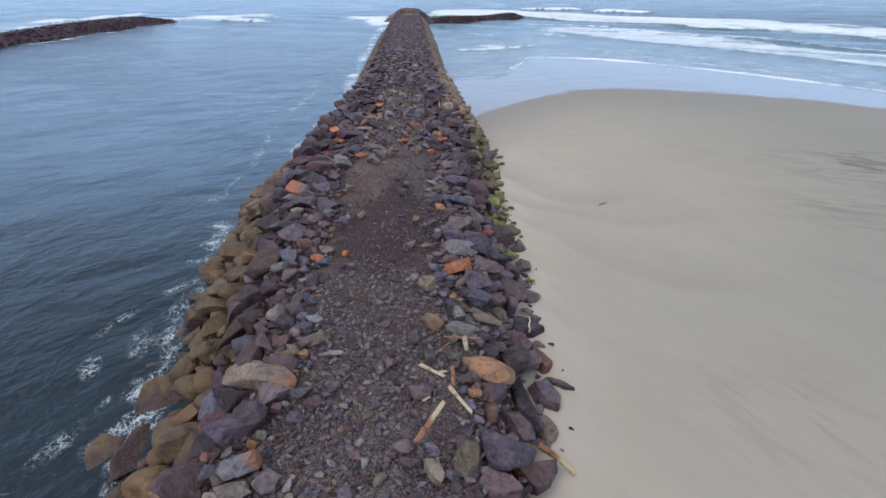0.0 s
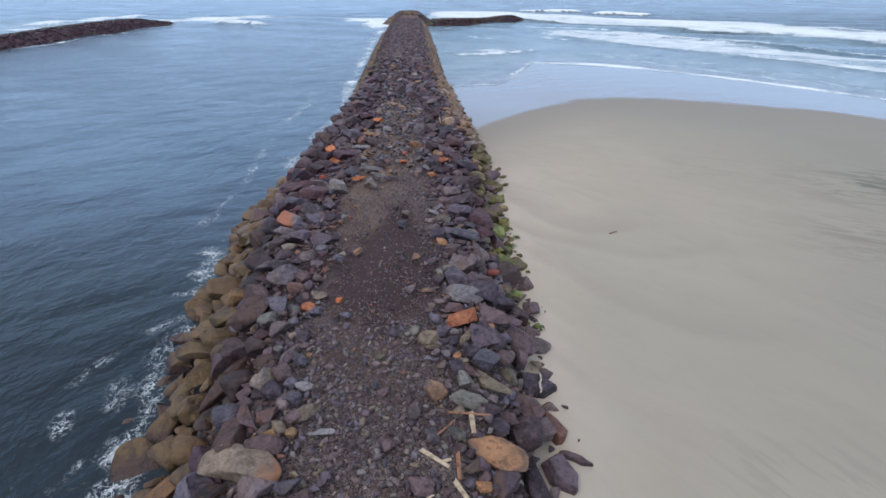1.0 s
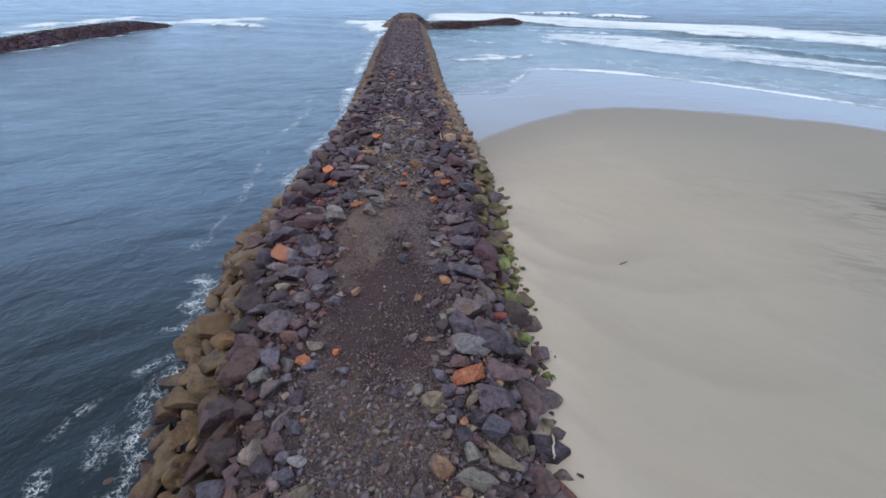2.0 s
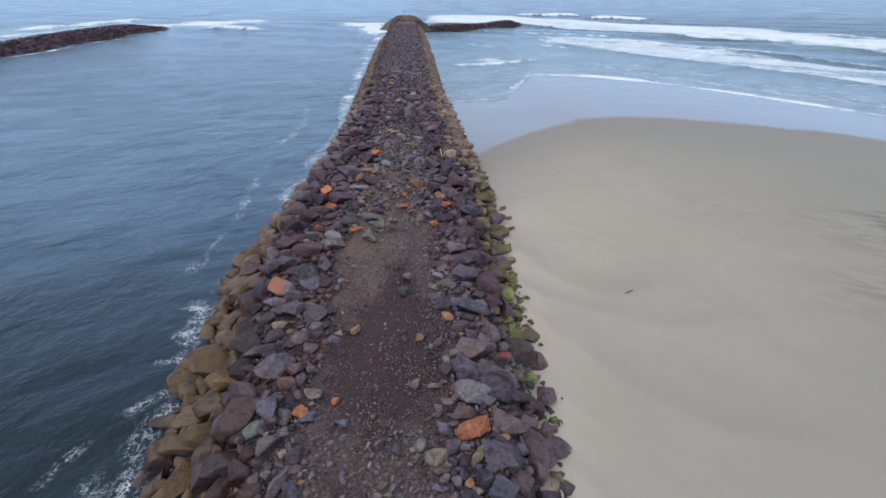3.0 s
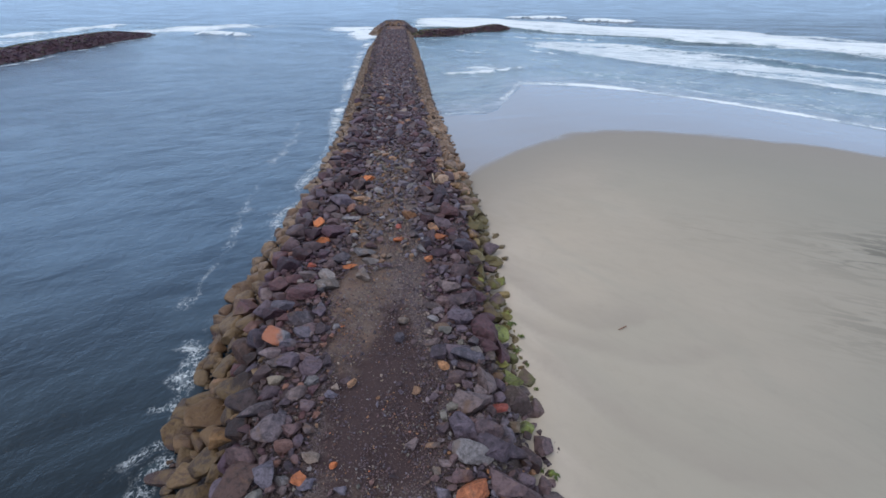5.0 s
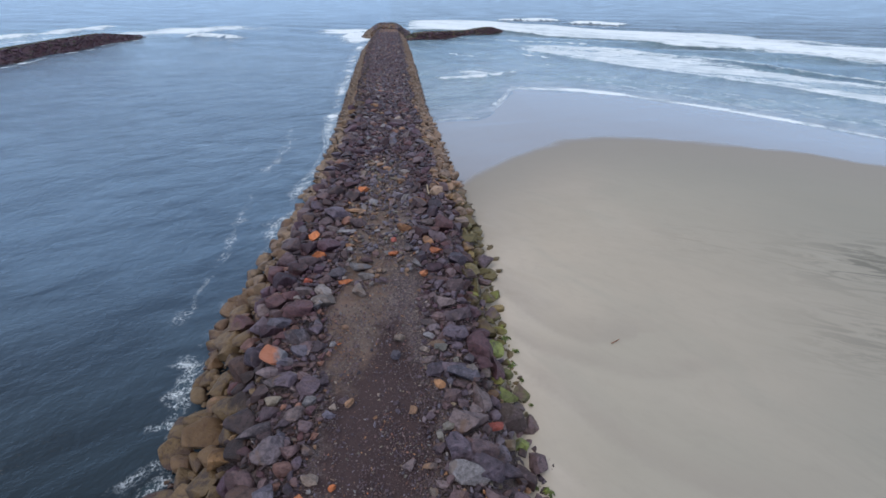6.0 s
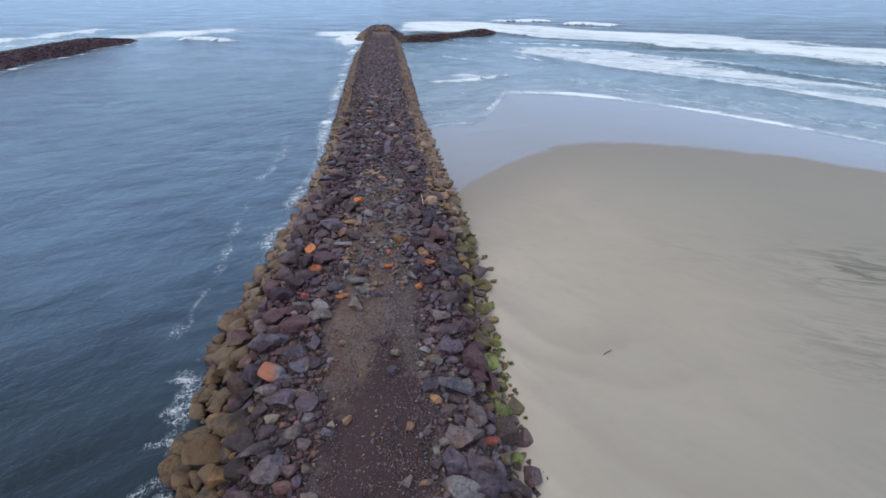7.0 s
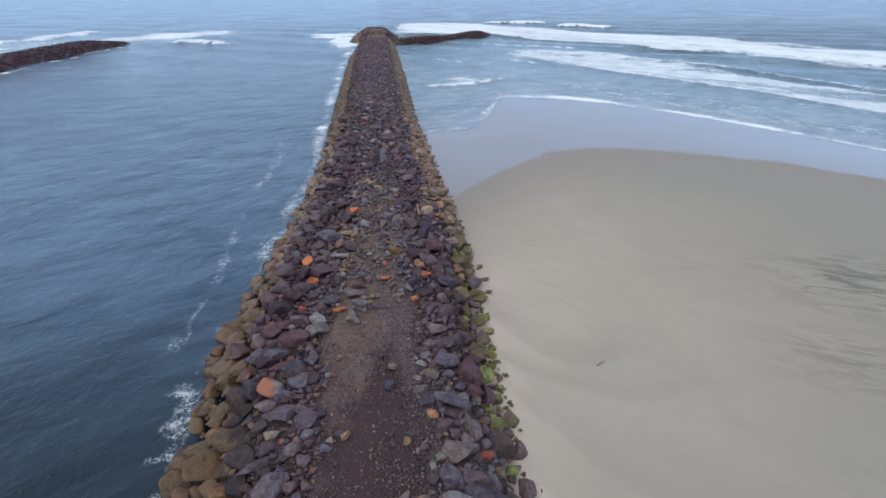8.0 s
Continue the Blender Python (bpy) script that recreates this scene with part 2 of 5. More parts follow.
def make_sand():
    k = Mat("beach_sand")
    p = k.place()
    wet = k.node("ShaderNodeAttribute", "Fac", attribute_name="wet")
    rip = k.node("ShaderNodeAttribute", "Fac", attribute_name="ripple")
    drift = k.noise(k.scaled(p, 0.08, 0.2, 1, -30), 1.0, 5, 0.55, 0.8)
    broad = k.noise(p, 0.06, 3, 0.5)
    grain = k.noise(p, 60.0, 4, 0.7)
    streak = k.noise(k.scaled(p, 0.4, 2.0, 1, -40), 1.0, 6, 0.6, 1.2)
    col = k.mix(k.step(drift, 0.2, 0.85), (0.392, 0.323, 0.248), (0.452, 0.367, 0.286))
    col = k.mix(k.step(broad, 0.4, 0.65, 0.0, 0.35), col, (0.335, 0.305, 0.24))
    col = k.mix(k.step(grain, 0.4, 0.8, 0.0, 0.25), col, (0.46, 0.41, 0.35))
    col = k.mix(k.step(streak, 0.5, 0.75, 0.0, 0.14), col, (0.28, 0.24, 0.195))
    bank = k.node("ShaderNodeAttribute", "Fac", attribute_name="bank")
    swale = k.noise(k.scaled(p, 0.12, 0.5, 1, -48), 1.0, 4, 0.5, 0.6)
    col = k.mix(k.math("MULTIPLY", bank, k.step(swale, 0.35, 0.6, 0.35, 1.0)), col, (0.486, 0.402, 0.328))
    col = k.mix(k.step(swale, 0.52, 0.72, 0.0, 0.45), col, (0.36, 0.315, 0.25))
    spot = k.n.new("ShaderNodeSeparateXYZ")
    k.put(spot.inputs[0], p)
    # Greyer sand at right and near; includes lens vignetting painted into the colour.
    low = k.math("ADD", spot.outputs[0], k.math("MULTIPLY", k.noise(p, 0.05, 4, 0.6), 14.0))
    low = k.math("ADD", low, k.step(spot.outputs[1], 28.0, 6.0, 0.0, 11.0))
    col = k.mix(k.step(low, 12.0, 42.0, 0.0, 0.78), col, (0.26, 0.238, 0.195))
    # Hollows: their shading is painted in as darker sand.
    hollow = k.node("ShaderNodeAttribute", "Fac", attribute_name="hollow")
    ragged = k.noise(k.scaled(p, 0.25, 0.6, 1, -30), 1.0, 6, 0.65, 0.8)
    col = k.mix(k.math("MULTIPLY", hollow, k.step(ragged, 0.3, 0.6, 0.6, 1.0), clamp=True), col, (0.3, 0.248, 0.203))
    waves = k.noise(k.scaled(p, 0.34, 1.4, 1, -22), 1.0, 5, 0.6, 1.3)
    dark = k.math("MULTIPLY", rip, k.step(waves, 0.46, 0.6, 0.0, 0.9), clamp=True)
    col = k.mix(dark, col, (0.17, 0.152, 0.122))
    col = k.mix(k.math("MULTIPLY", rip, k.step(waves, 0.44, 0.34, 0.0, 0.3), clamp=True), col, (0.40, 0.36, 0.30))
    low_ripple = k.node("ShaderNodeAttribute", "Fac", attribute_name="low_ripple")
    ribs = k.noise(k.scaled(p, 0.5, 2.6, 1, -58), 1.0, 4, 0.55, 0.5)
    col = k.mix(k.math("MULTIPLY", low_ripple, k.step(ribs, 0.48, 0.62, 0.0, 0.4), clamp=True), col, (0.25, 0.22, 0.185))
    edge = k.math("ADD", wet, k.math("MULTIPLY", k.math("SUBTRACT", k.noise(p, 0.2, 3, 0.5), 0.5), 0.06))
    damp = k.step(edge, 0.1, 0.52)
    film = k.step(edge, 0.48, 0.545)
    col = k.mix(damp, col, (0.285, 0.246, 0.206))
    col = k.mix(film, col, (0.25, 0.218, 0.212))
    mottle = k.noise(k.scaled(p, 0.9, 1.3, 1, -35), 1.0, 8, 0.72, 0.6)
    col = k.mix(k.step(mottle, 0.45, 0.7, 0.0, 0.13), col, (0.27, 0.23, 0.19))
    n = k.bump(k.noise(k.scaled(p, 0.8, 2.5, 1, 20), 1.0, 6, 0.6), 0.10, 0.05)
    n = k.bump(k.math("MULTIPLY", low_ripple, ribs), 0.5, 0.08, n)
    n = k.bump(k.math("MULTIPLY", rip, waves), 0.4, -0.15, n)
    n = k.bump(mottle, 0.08, 0.05, n)
    n = k.bump(grain, 0.15, 0.01, n)
    rough = k.step(film, 0.0, 1.0, 0.9, 0.16)
    return k.finish(col, rough, n, k.step(film, 0.0, 1.0, 0.25, 0.5))


def make_sea():
    k = Mat("sea_water")
    p = k.place()
    foam = k.node("ShaderNodeAttribute", "Fac", attribute_name="foam")
    paling = k.node("ShaderNodeAttribute", "Fac", attribute_name="shallow_and_sheen")
    offshore = k.node("ShaderNodeAttribute", "Fac", attribute_name="surf")

    def threads(scale, thin):
        """Curling lines of foam."""
        n = k.noise(p, scale, 6, 0.62, 0.25)
        return k.step(k.math("ABSOLUTE", k.math("SUBTRACT", n, 0.5)), 0.0, thin, 1.0, 0.0)

    web = k.math("MULTIPLY", threads(2.4, 0.035), k.step(k.noise(p, 1.1, 5, 0.65), 0.42, 0.56))
    curds = k.step(k.noise(p, 6.5, 8, 0.78), 0.54, 0.62)
    lace = k.math("MAXIMUM", k.math("MULTIPLY", threads(1.0, 0.02), k.step(k.noise(p, 2.0, 5, 0.7), 0.38, 0.55)), k.math("MULTIPLY", curds, 0.7))
    lace = k.math("MAXIMUM", lace, web)
    drifts = k.math("MULTIPLY", k.math("MAXIMUM", threads(0.16, 0.035), threads(0.3, 0.03)), k.step(k.noise(p, 0.5, 6, 0.7), 0.4, 0.6))
    patch = k.noise(p, 0.7, 9, 0.7, 0.2)
    wide = k.noise(k.scaled(p, 0.04, 0.12, 1, -35), 1.0, 5, 0.6, 0.6)
    speck = k.noise(p, 6.0, 4, 0.7)
    churn = k.noise(k.scaled(p, 0.10, 0.26, 1, -30), 1.0, 9, 0.72, 0.4)
    uneven = k.math("ADD", k.math("MULTIPLY", k.math("SUBTRACT", patch, 0.5), k.math("ADD", 1.0, offshore)), k.math("MULTIPLY", k.math("SUBTRACT", wide, 0.5), 0.6))
    uneven = k.math("ADD", uneven, k.math("MULTIPLY", k.math("SUBTRACT", churn, 0.5), k.math("MULTIPLY", k.step(foam, 0.3, 1.3), 3.4)))
    level = k.math("ADD", foam, uneven)
    solid = k.step(level, 0.64, 1.1)
    thin = k.math("MULTIPLY", lace, k.step(level, 0.3, 0.7))
    thin = k.math("MAXIMUM", thin, k.math("MULTIPLY", drifts, k.math("MULTIPLY", offshore, k.step(wide, 0.45, 0.65, 0.0, 0.65))))
    cover = k.math("MAXIMUM", solid, thin, clamp=True)
    torn = k.noise(k.scaled(p, 0.14, 0.5, 1, -36), 1.0, 9, 0.74, 0.5)
    cover = k.math("MULTIPLY", cover, k.math("MAXIMUM", k.step(torn, 0.38, 0.58, 0.42, 1.0), k.math("MAXIMUM", k.step(foam, 1.3, 2.2), k.math("SUBTRACT", 1.0, offshore))))
    cover = k.math("MULTIPLY", cover, k.step(speck, 0.25, 0.5, 0.75, 1.0))
    cover = k.math("MULTIPLY", cover, k.step(k.noise(k.scaled(p, 0.25, 0.8, 1, -30), 1.0, 6, 0.7), 0.36, 0.58, 0.78, 1.0))
    # Channel: dark near, paler far out, sky reflection painted into the water colour.
    deep = k.mix(k.step(paling, 0.0, 0.32), (0.009, 0.017, 0.024), (0.064, 0.105, 0.158))
    deep = k.mix(k.step(paling, 0.32, 1.0), deep, (0.25, 0.272, 0.305))
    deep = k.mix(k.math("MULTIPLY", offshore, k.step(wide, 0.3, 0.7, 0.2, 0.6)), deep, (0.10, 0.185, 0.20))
    cloudy = k.noise(k.scaled(p, 0.1, 0.24, 1, 20), 1.0, 6, 0.65, 0.5)
    deep = k.mix(1.0, deep, k.mix(k.step(cloudy, 0.35, 0.65), (0.7, 0.74, 0.78), (1.3, 1.26, 1.22)), "MULTIPLY")
    deep = k.mix(k.step(foam, 0.45, 1.3, 0.0, 0.5), deep, (0.10, 0.17, 0.19))
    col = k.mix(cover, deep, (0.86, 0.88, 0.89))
    chop = k.noise(k.scaled(p, 1.0, 1.06, 1, 50), 1.0, 6, 0.6, 0.35)
    fine = k.noise(k.scaled(p, 2.6, 3.2, 1, 40), 1.0, 4, 0.6, 0.3)
    swell = k.noise(k.scaled(p, 0.1, 0.2, 1, 24), 1.0, 6, 0.55, 0.3)
    gust = k.noise(p, 0.03, 3, 0.5)
    wavelet = k.noise(k.scaled(p, 0.34, 0.41, 1, 20), 1.0, 5, 0.58, 0.3)
    n = k.bump(swell, 0.5, 0.9)
    spot = k.n.new("ShaderNodeSeparateXYZ")
    k.put(spot.inputs[0], p)
    n = k.bump(wavelet, 0.6, 0.5, n)
    k.put(n.node.inputs["Strength"], k.step(spot.outputs[1], 25.0, 90.0, 0.55, 1.0))  # calmer towards the jetty's root
    n = k.bump(chop, 0.6, 0.15, n)
    n = k.bump(fine, 0.4, 0.05, n)
    n = k.bump(k.math("MULTIPLY", cover, speck), 0.5, 0.08, n)
    rough = k.math("MAXIMUM", k.step(gust, 0.35, 0.65, 0.12, 0.2), k.math("MULTIPLY", cover, 0.8))
    k.put(k.p.inputs["IOR"], 1.33)
    return k.finish(col, rough, n, 0.5)


GRAVEL, SAND, SEA = make_gravel(), make_sand(), make_sea()


def wood_material(name, dark, light, other=None):
    """Weathered wood; where another tone is given, the far end is bleached to it."""
    k = Mat(name)
    c = k.node("ShaderNodeTexCoord", "Object")
    grain = k.noise(k.scaled(c, 2.0, 30.0, 30.0), 1.0, 6, 0.6, 0.4)
    blot = k.noise(c, 5.0, 4, 0.6)
    col = k.mix(k.step(grain, 0.3, 0.7), dark, light)
    if other:
        along = k.math("ADD", k.node("ShaderNodeSeparateXYZ", 0, c), k.math("MULTIPLY", blot, 0.5))
        col = k.mix(k.step(along, 0.75, 0.95), col, other)
    col = k.mix(k.step(blot, 0.52, 0.66, 0.0, 0.6), col, tuple(0.45 * v for v in dark))
    return k.finish(col, 0.8, k.bump(grain, 0.5, 0.01), 0.3)


PALE_WOOD = wood_material("bleached_driftwood", (0.34, 0.23, 0.14), (0.58, 0.45, 0.31))
RED_WOOD = wood_material("red_brown_driftwood", (0.17, 0.07, 0.04), (0.34, 0.17, 0.10))
TWO_TONE_WOOD = wood_material("half_bleached_driftwood", (0.19, 0.075, 0.04), (0.36, 0.17, 0.09), (0.50, 0.36, 0.22))
QUARTZ = rock_material("pale_quartz", (0.36, 0.33, 0.28), (0.55, 0.5, 0.43), tidal=False)
WEED = rock_material("green_seaweed", (0.05, 0.07, 0.018), (0.13, 0.17, 0.04), tidal=False)
POLE_PAINT = rock_material("weathered_post_paint", (0.10, 0.10, 0.10), (0.2, 0.2, 0.2), tidal=False)


# ---- lie of the land ----
def axis_x(y):
    """The jetty's middle line."""
    return -1.75 - 0.066 * y


def left_reach(y):
    """From the middle line to the waterline on the channel side."""
    return np.interp(y, [0, 5, 8.6, 10, 12, 14, 17, 20, 25, 30, 34, 40, 50, 62, 77, 95, 135, 166, 189, 215], [6.8, 6.95, 7.0, 7.25, 7.75, 8.35, 8.85, 9.3, 9.65, 9.35, 9.05, 8.15, 7.55, 7.35, 8.0, 8.4, 9.3, 9.6, 8.8, 8.4])


def right_reach(y):
    """From the middle line to the sand on the beach side."""
    return np.interp(y, [0, 5, 12, 20, 32, 45, 64, 81, 113, 162, 200], [4.5, 4.8, 5.8, 6.3, 6.9, 6.9, 6.8, 6.8, 7.1, 7.2, 7.0])


def toe(y):
    """The level of the beach at the jetty's foot."""
    return np.interp(y, [30, 45, 60, 80], [2.2, 1.6, 0.7, 0.0])


def profile(y):
    """The mound across: places from the middle line, and levels."""
    lo, hi, low = float(left_reach(y)), float(right_reach(y)), float(toe(y))
    run = float(np.interp(y, [5, 20, 40], [4.0, 4.5, 3.3]))
    return [-lo - 5, -lo, -lo + 2.5, -lo + run, hi - 1.9 - 0.9 * (2.2 - low), hi, hi + 2.2, hi + 5], [-3.0, 0, 1.8, 3.85, 3.85, low, low - 2.2, -3.0]


def shore_y(x):
    """The water's edge on the beach."""
    x = np.asarray(x, float)
    near = np.interp(x, [-4, 2, 8, 10.4, 13, 16.2, 18], [71.5, 72.2, 73.2, 76.2, 82, 91.5, 96.7])
    far = 96.7 - 0.0175 * (np.clip(x, 18, 62) - 18) ** 2 - 1.54 * np.clip(x - 62, 0, 400)
    return np.where(x < 18, near, far)


def dry_y(x):
    """Where the dry sand ends."""
    x = np.asarray(x, float)
    near = 58.4 - 0.033 * (24 - np.clip(x, -4, 24)) ** 2
    far = 58.4 - 0.0155 * (np.clip(x, 24, 56) - 24) ** 2 - 1.0 * np.clip(x - 56, 0, 400)
    return np.where(x < 24, near, far)


def beach_z(x, y):
    x, y = np.asarray(x, float), np.asarray(y, float)
    a, b = dry_y(x), shore_y(x)
    s = np.where(y < a, (y - a) / 30.0, (y - a) / np.maximum(b - a, 8.0))
    z = np.interp(s, [-1, -0.6, 0, 1, 2, 6], [2.25, 2.15, 1.0, 0.0, -0.6, -3.0])
    u = x - axis_x(y)
    side = np.clip((u + 4) / 6, 0, 1)
    return z * side - 3.5 * (1 - side)


def wave_hash(x, y):
    """A smooth random field from a few crossed sines, about -1 to 1."""
    return (np.sin(1.7 * x + 0.6 * y + 2.0 * np.sin(0.5 * y)) + np.sin(-0.9 * x + 1.3 * y + 1.5 * np.sin(0.7 * x)) + np.sin(0.4 * x - 0.8 * y)) / 3.0


def jetty_z(x, y):
    """The jetty's core, across: slope, crest, slope."""
    return float(np.interp(x - axis_x(y), *profile(y)))


def jetty_grid(xs, ys):
    z = np.zeros((len(ys), len(xs)))
    for j, y in enumerate(ys):
        z[j] = np.interp(xs, *profile(y))
    return z


# ---- mesh helpers ----
def mesh_object(name, verts, faces, material, parent=None, smooth=False):
    """One mesh object from arrays; all faces have the same number of corners."""
    verts, faces = np.asarray(verts, np.float32), np.asarray(faces, np.int32)
    me = bpy.data.meshes.new(name)
    me.vertices.add(len(verts))
    me.vertices.foreach_set("co", verts.ravel())
    k = faces.shape[1]
    me.loops.add(faces.size)
    me.loops.foreach_set("vertex_index", faces.ravel())
    me.polygons.add(len(faces))
    me.polygons.foreach_set("loop_start", np.arange(0, faces.size, k, dtype=np.int32))
    me.polygons.foreach_set("use_smooth", np.full(len(faces), smooth))
    me.update(calc_edges=True)
    me.materials.append(material)
    ob = new(name, me)
    ob.parent = parent
    return ob


def sheet(name, xs, ys, zs, material, smooth=True):
    """A height field over the lines xs and ys."""
    gx, gy = np.meshgrid(xs, ys)
    n, m = len(xs), len(ys)
    idx = np.arange(n * m).reshape(m, n)
    quads = np.stack([idx[:-1, :-1], idx[:-1, 1:], idx[1:, 1:], idx[1:, :-1]], -1).reshape(-1, 4)
    return mesh_object(name, np.stack([gx, gy, zs], -1).reshape(-1, 3), quads, material, smooth=smooth)


def give(ob, name, values):
    at = ob.data.attributes.new(name, "FLOAT", "POINT")
    at.data.foreach_set("value", np.ascontiguousarray(values, np.float32).ravel())


def lines(*spans):
    """Grid lines from spans of (start, end, step at start, step at end)."""
    got = []
    for a, b, s0, s1 in spans:
        v = a
        while v < b:
            got.append(v)
            v += s0 + (s1 - s0) * (v - a) / (b - a)
    got.append(spans[-1][1])
    return np.array(got)


def rock_arrays(seed, sub, worn=0):
    """A broken boulder inside the unit cube: a ball cut by planes, roughened, its edges worn round so many times."""
    rng = random.Random(seed)
    bm = bmesh.new()
    bmesh.ops.create_icosphere(bm, subdivisions=sub, radius=1.0)
    v = np.array([p.co for p in bm.verts])
    f = np.array([[p.index for p in q.verts] for q in bm.faces])
    bm.free()
    for _ in range(rng.randint(9, 14)):
        n = np.array([rng.gauss(0, 1) for _ in range(3)])
        n /= np.linalg.norm(n)
        over = np.maximum(v @ n - rng.uniform(0.32, 0.7), 0)
        v = v - over[:, None] * n
    for p in v:
        d = noise.noise(Vector(p) * 2.1 + Vector((seed * 3.1, 0, 0))) * 0.10 + noise.noise(Vector(p) * 5.5 + Vector((0, seed * 1.7, 0))) * 0.05
        p *= 1 + d
    for _ in range(worn):
        total, near = np.zeros_like(v), np.zeros(len(v))
        for a, b in ((0, 1), (1, 2), (2, 0)):
            np.add.at(total, f[:, a], v[f[:, b]])
            np.add.at(near, f[:, a], 1)
        v = 0.35 * v + 0.65 * total / near[:, None]
    lo, hi = v.min(0), v.max(0)
    return (v - (lo + hi) / 2) / (hi - lo), f


BIG = [rock_arrays(100 + i, 4, (1, 0)[i % 2]) for i in range(24)]
MID = [rock_arrays(200 + i, 3, (1, 0)[i % 2]) for i in range(24)]
ROUND_TONES = ("ochre", "tan", "dun", "redbrown", "sandstone_rust")
LOW = [rock_arrays(300 + i, 2) for i in range(24)]
TINY = [rock_arrays(400 + i, 1) for i in range(24)]


def rock_meshes(kind, arrays):
    made = []
    for i, (v, f) in enumerate(arrays):
        ob = mesh_object(kind, v, f, ROCK["grey"], smooth=i % 2 == 0)
        made.append(ob.data)
        bpy.data.objects.remove(ob)
    return made


BIG_MESH, MID_MESH = rock_meshes("boulder", BIG), rock_meshes("stone", MID)


def pick_shape(i, tone, u):
    """Rounded boulders on the channel side, sharp ones elsewhere."""
    return 2 * (i // 2) + (0 if tone in ROUND_TONES or u < -3.6 else 1)


def rock_object(name, mesh, material, at, size, turn, parent=None):
    ob = new(name, mesh)
    ob.material_slots[0].link = "OBJECT"
    ob.material_slots[0].material = material
    ob.matrix_basis = Matrix.LocRotScale(at, Euler(turn), size)
    ob.parent = parent
    return ob


# ---- the large structure ----
# Sand: from behind the camera out under the sea.
sx = lines((-40, -4, 4, 1.0), (-4, 2, 0.6, 0.3), (2, 18, 0.22, 0.3), (18, 60, 0.5, 0.9), (60, 420, 2, 30))
sy = lines((-160, -5, 20, 1.2), (-5, 6, 0.6, 0.4), (6, 30, 0.22, 0.3), (30, 110, 0.5, 0.9), (110, 300, 3, 20))
gx, gy = np.meshgrid(sx, sy)
gz = beach_z(gx, gy) + 0.05 * wave_hash(gx * 0.16, gy * 0.22) * (gy < 70) + 0.015 * wave_hash(gx * 0.9, gy * 1.3)
off = np.clip(gx - axis_x(gy) - right_reach(gy), 0, 40)
gz += 0.09 * np.exp(-(off / 6) ** 2) * np.clip(off / 1.5, 0, 1) * np.sin(1.0 * gy - 2.6 * np.sqrt(off + 0.2) + wave_hash(gx * 0.2, gy * 0.15)) * (gx > axis_x(gy)) * np.clip((50 - gy) / 20, 0, 1)


def swale(points, wide, side):
    """How deep a slight, curved hollow is over the beach; it falls off faster on the side towards the jetty's root. It
    drives the painted shade as well.
    """
    best = np.full_like(gx, 1e9)
    for (x0, y0), (x1, y1) in zip(points, points[1:]):
        dx, dy = x1 - x0, y1 - y0
        t = np.clip(((gx - x0) * dx + (gy - y0) * dy) / (dx * dx + dy * dy), 0, 1)
        ex_, ey_ = gx - x0 - t * dx, gy - y0 - t * dy
        d = np.hypot(ex_, ey_)
        best = np.where(d < np.abs(best), d * np.where(dx * ey_ - dy * ex_ > 0, 1, -1), best)
    return np.where(best > 0, np.exp(-(best / wide) ** 2), np.exp(-(best / (side * wide)) ** 2))


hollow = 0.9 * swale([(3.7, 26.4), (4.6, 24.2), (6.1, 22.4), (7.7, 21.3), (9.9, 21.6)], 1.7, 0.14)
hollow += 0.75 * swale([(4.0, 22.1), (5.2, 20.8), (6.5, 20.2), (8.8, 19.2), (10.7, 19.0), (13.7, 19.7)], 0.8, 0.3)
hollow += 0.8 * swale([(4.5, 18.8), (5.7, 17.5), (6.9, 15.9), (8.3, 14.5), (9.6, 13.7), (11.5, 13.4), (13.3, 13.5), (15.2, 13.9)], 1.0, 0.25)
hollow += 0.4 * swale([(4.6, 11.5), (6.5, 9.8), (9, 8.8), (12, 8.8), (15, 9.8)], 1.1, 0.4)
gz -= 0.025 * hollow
sand = sheet("ground", sx, sy, gz, SAND)
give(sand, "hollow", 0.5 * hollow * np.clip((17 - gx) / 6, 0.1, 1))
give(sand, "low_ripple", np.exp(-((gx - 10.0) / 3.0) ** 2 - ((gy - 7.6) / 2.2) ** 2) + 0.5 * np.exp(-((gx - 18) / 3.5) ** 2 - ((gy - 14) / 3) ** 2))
tagged(sand, "smooth pale sand beach, wet and shining towards the water", "beach", kind="structure")
da, sb = dry_y(gx), shore_y(gx)
give(sand, "wet", np.where(gy < da, 0.5 + (gy - da) / 52.0, 0.5 + 0.5 * (gy - da) / np.maximum(sb - da, 8)).clip(0, 1.5))
give(sand, "bank", np.exp(-(np.clip(gx - axis_x(gy) - right_reach(gy), 0, 99) / (1.6 + 0.05 * np.clip(gy, 0, 60))) ** 2))
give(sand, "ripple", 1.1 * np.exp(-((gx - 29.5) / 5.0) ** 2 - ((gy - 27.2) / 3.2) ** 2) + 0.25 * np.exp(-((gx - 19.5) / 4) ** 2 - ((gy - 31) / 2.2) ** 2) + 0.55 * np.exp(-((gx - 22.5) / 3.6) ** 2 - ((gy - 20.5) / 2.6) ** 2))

# Sea: one sheet to the horizon, with swell, breakers and foam.
ex = lines((-3600, -300, 400, 14), (-300, -60, 8, 1.0), (-60, -26, 0.8, 0.35), (-26, -6, 0.25, 0.25), (-6, 110, 0.5, 1.0), (110, 300, 1.5, 8), (300, 3600, 14, 400))
ey = lines((-150, 2, 20, 0.5), (2, 60, 0.25, 0.4), (60, 140, 0.5, 0.9), (140, 360, 0.9, 1.6), (360, 700, 4, 12), (700, 4600, 20, 400))
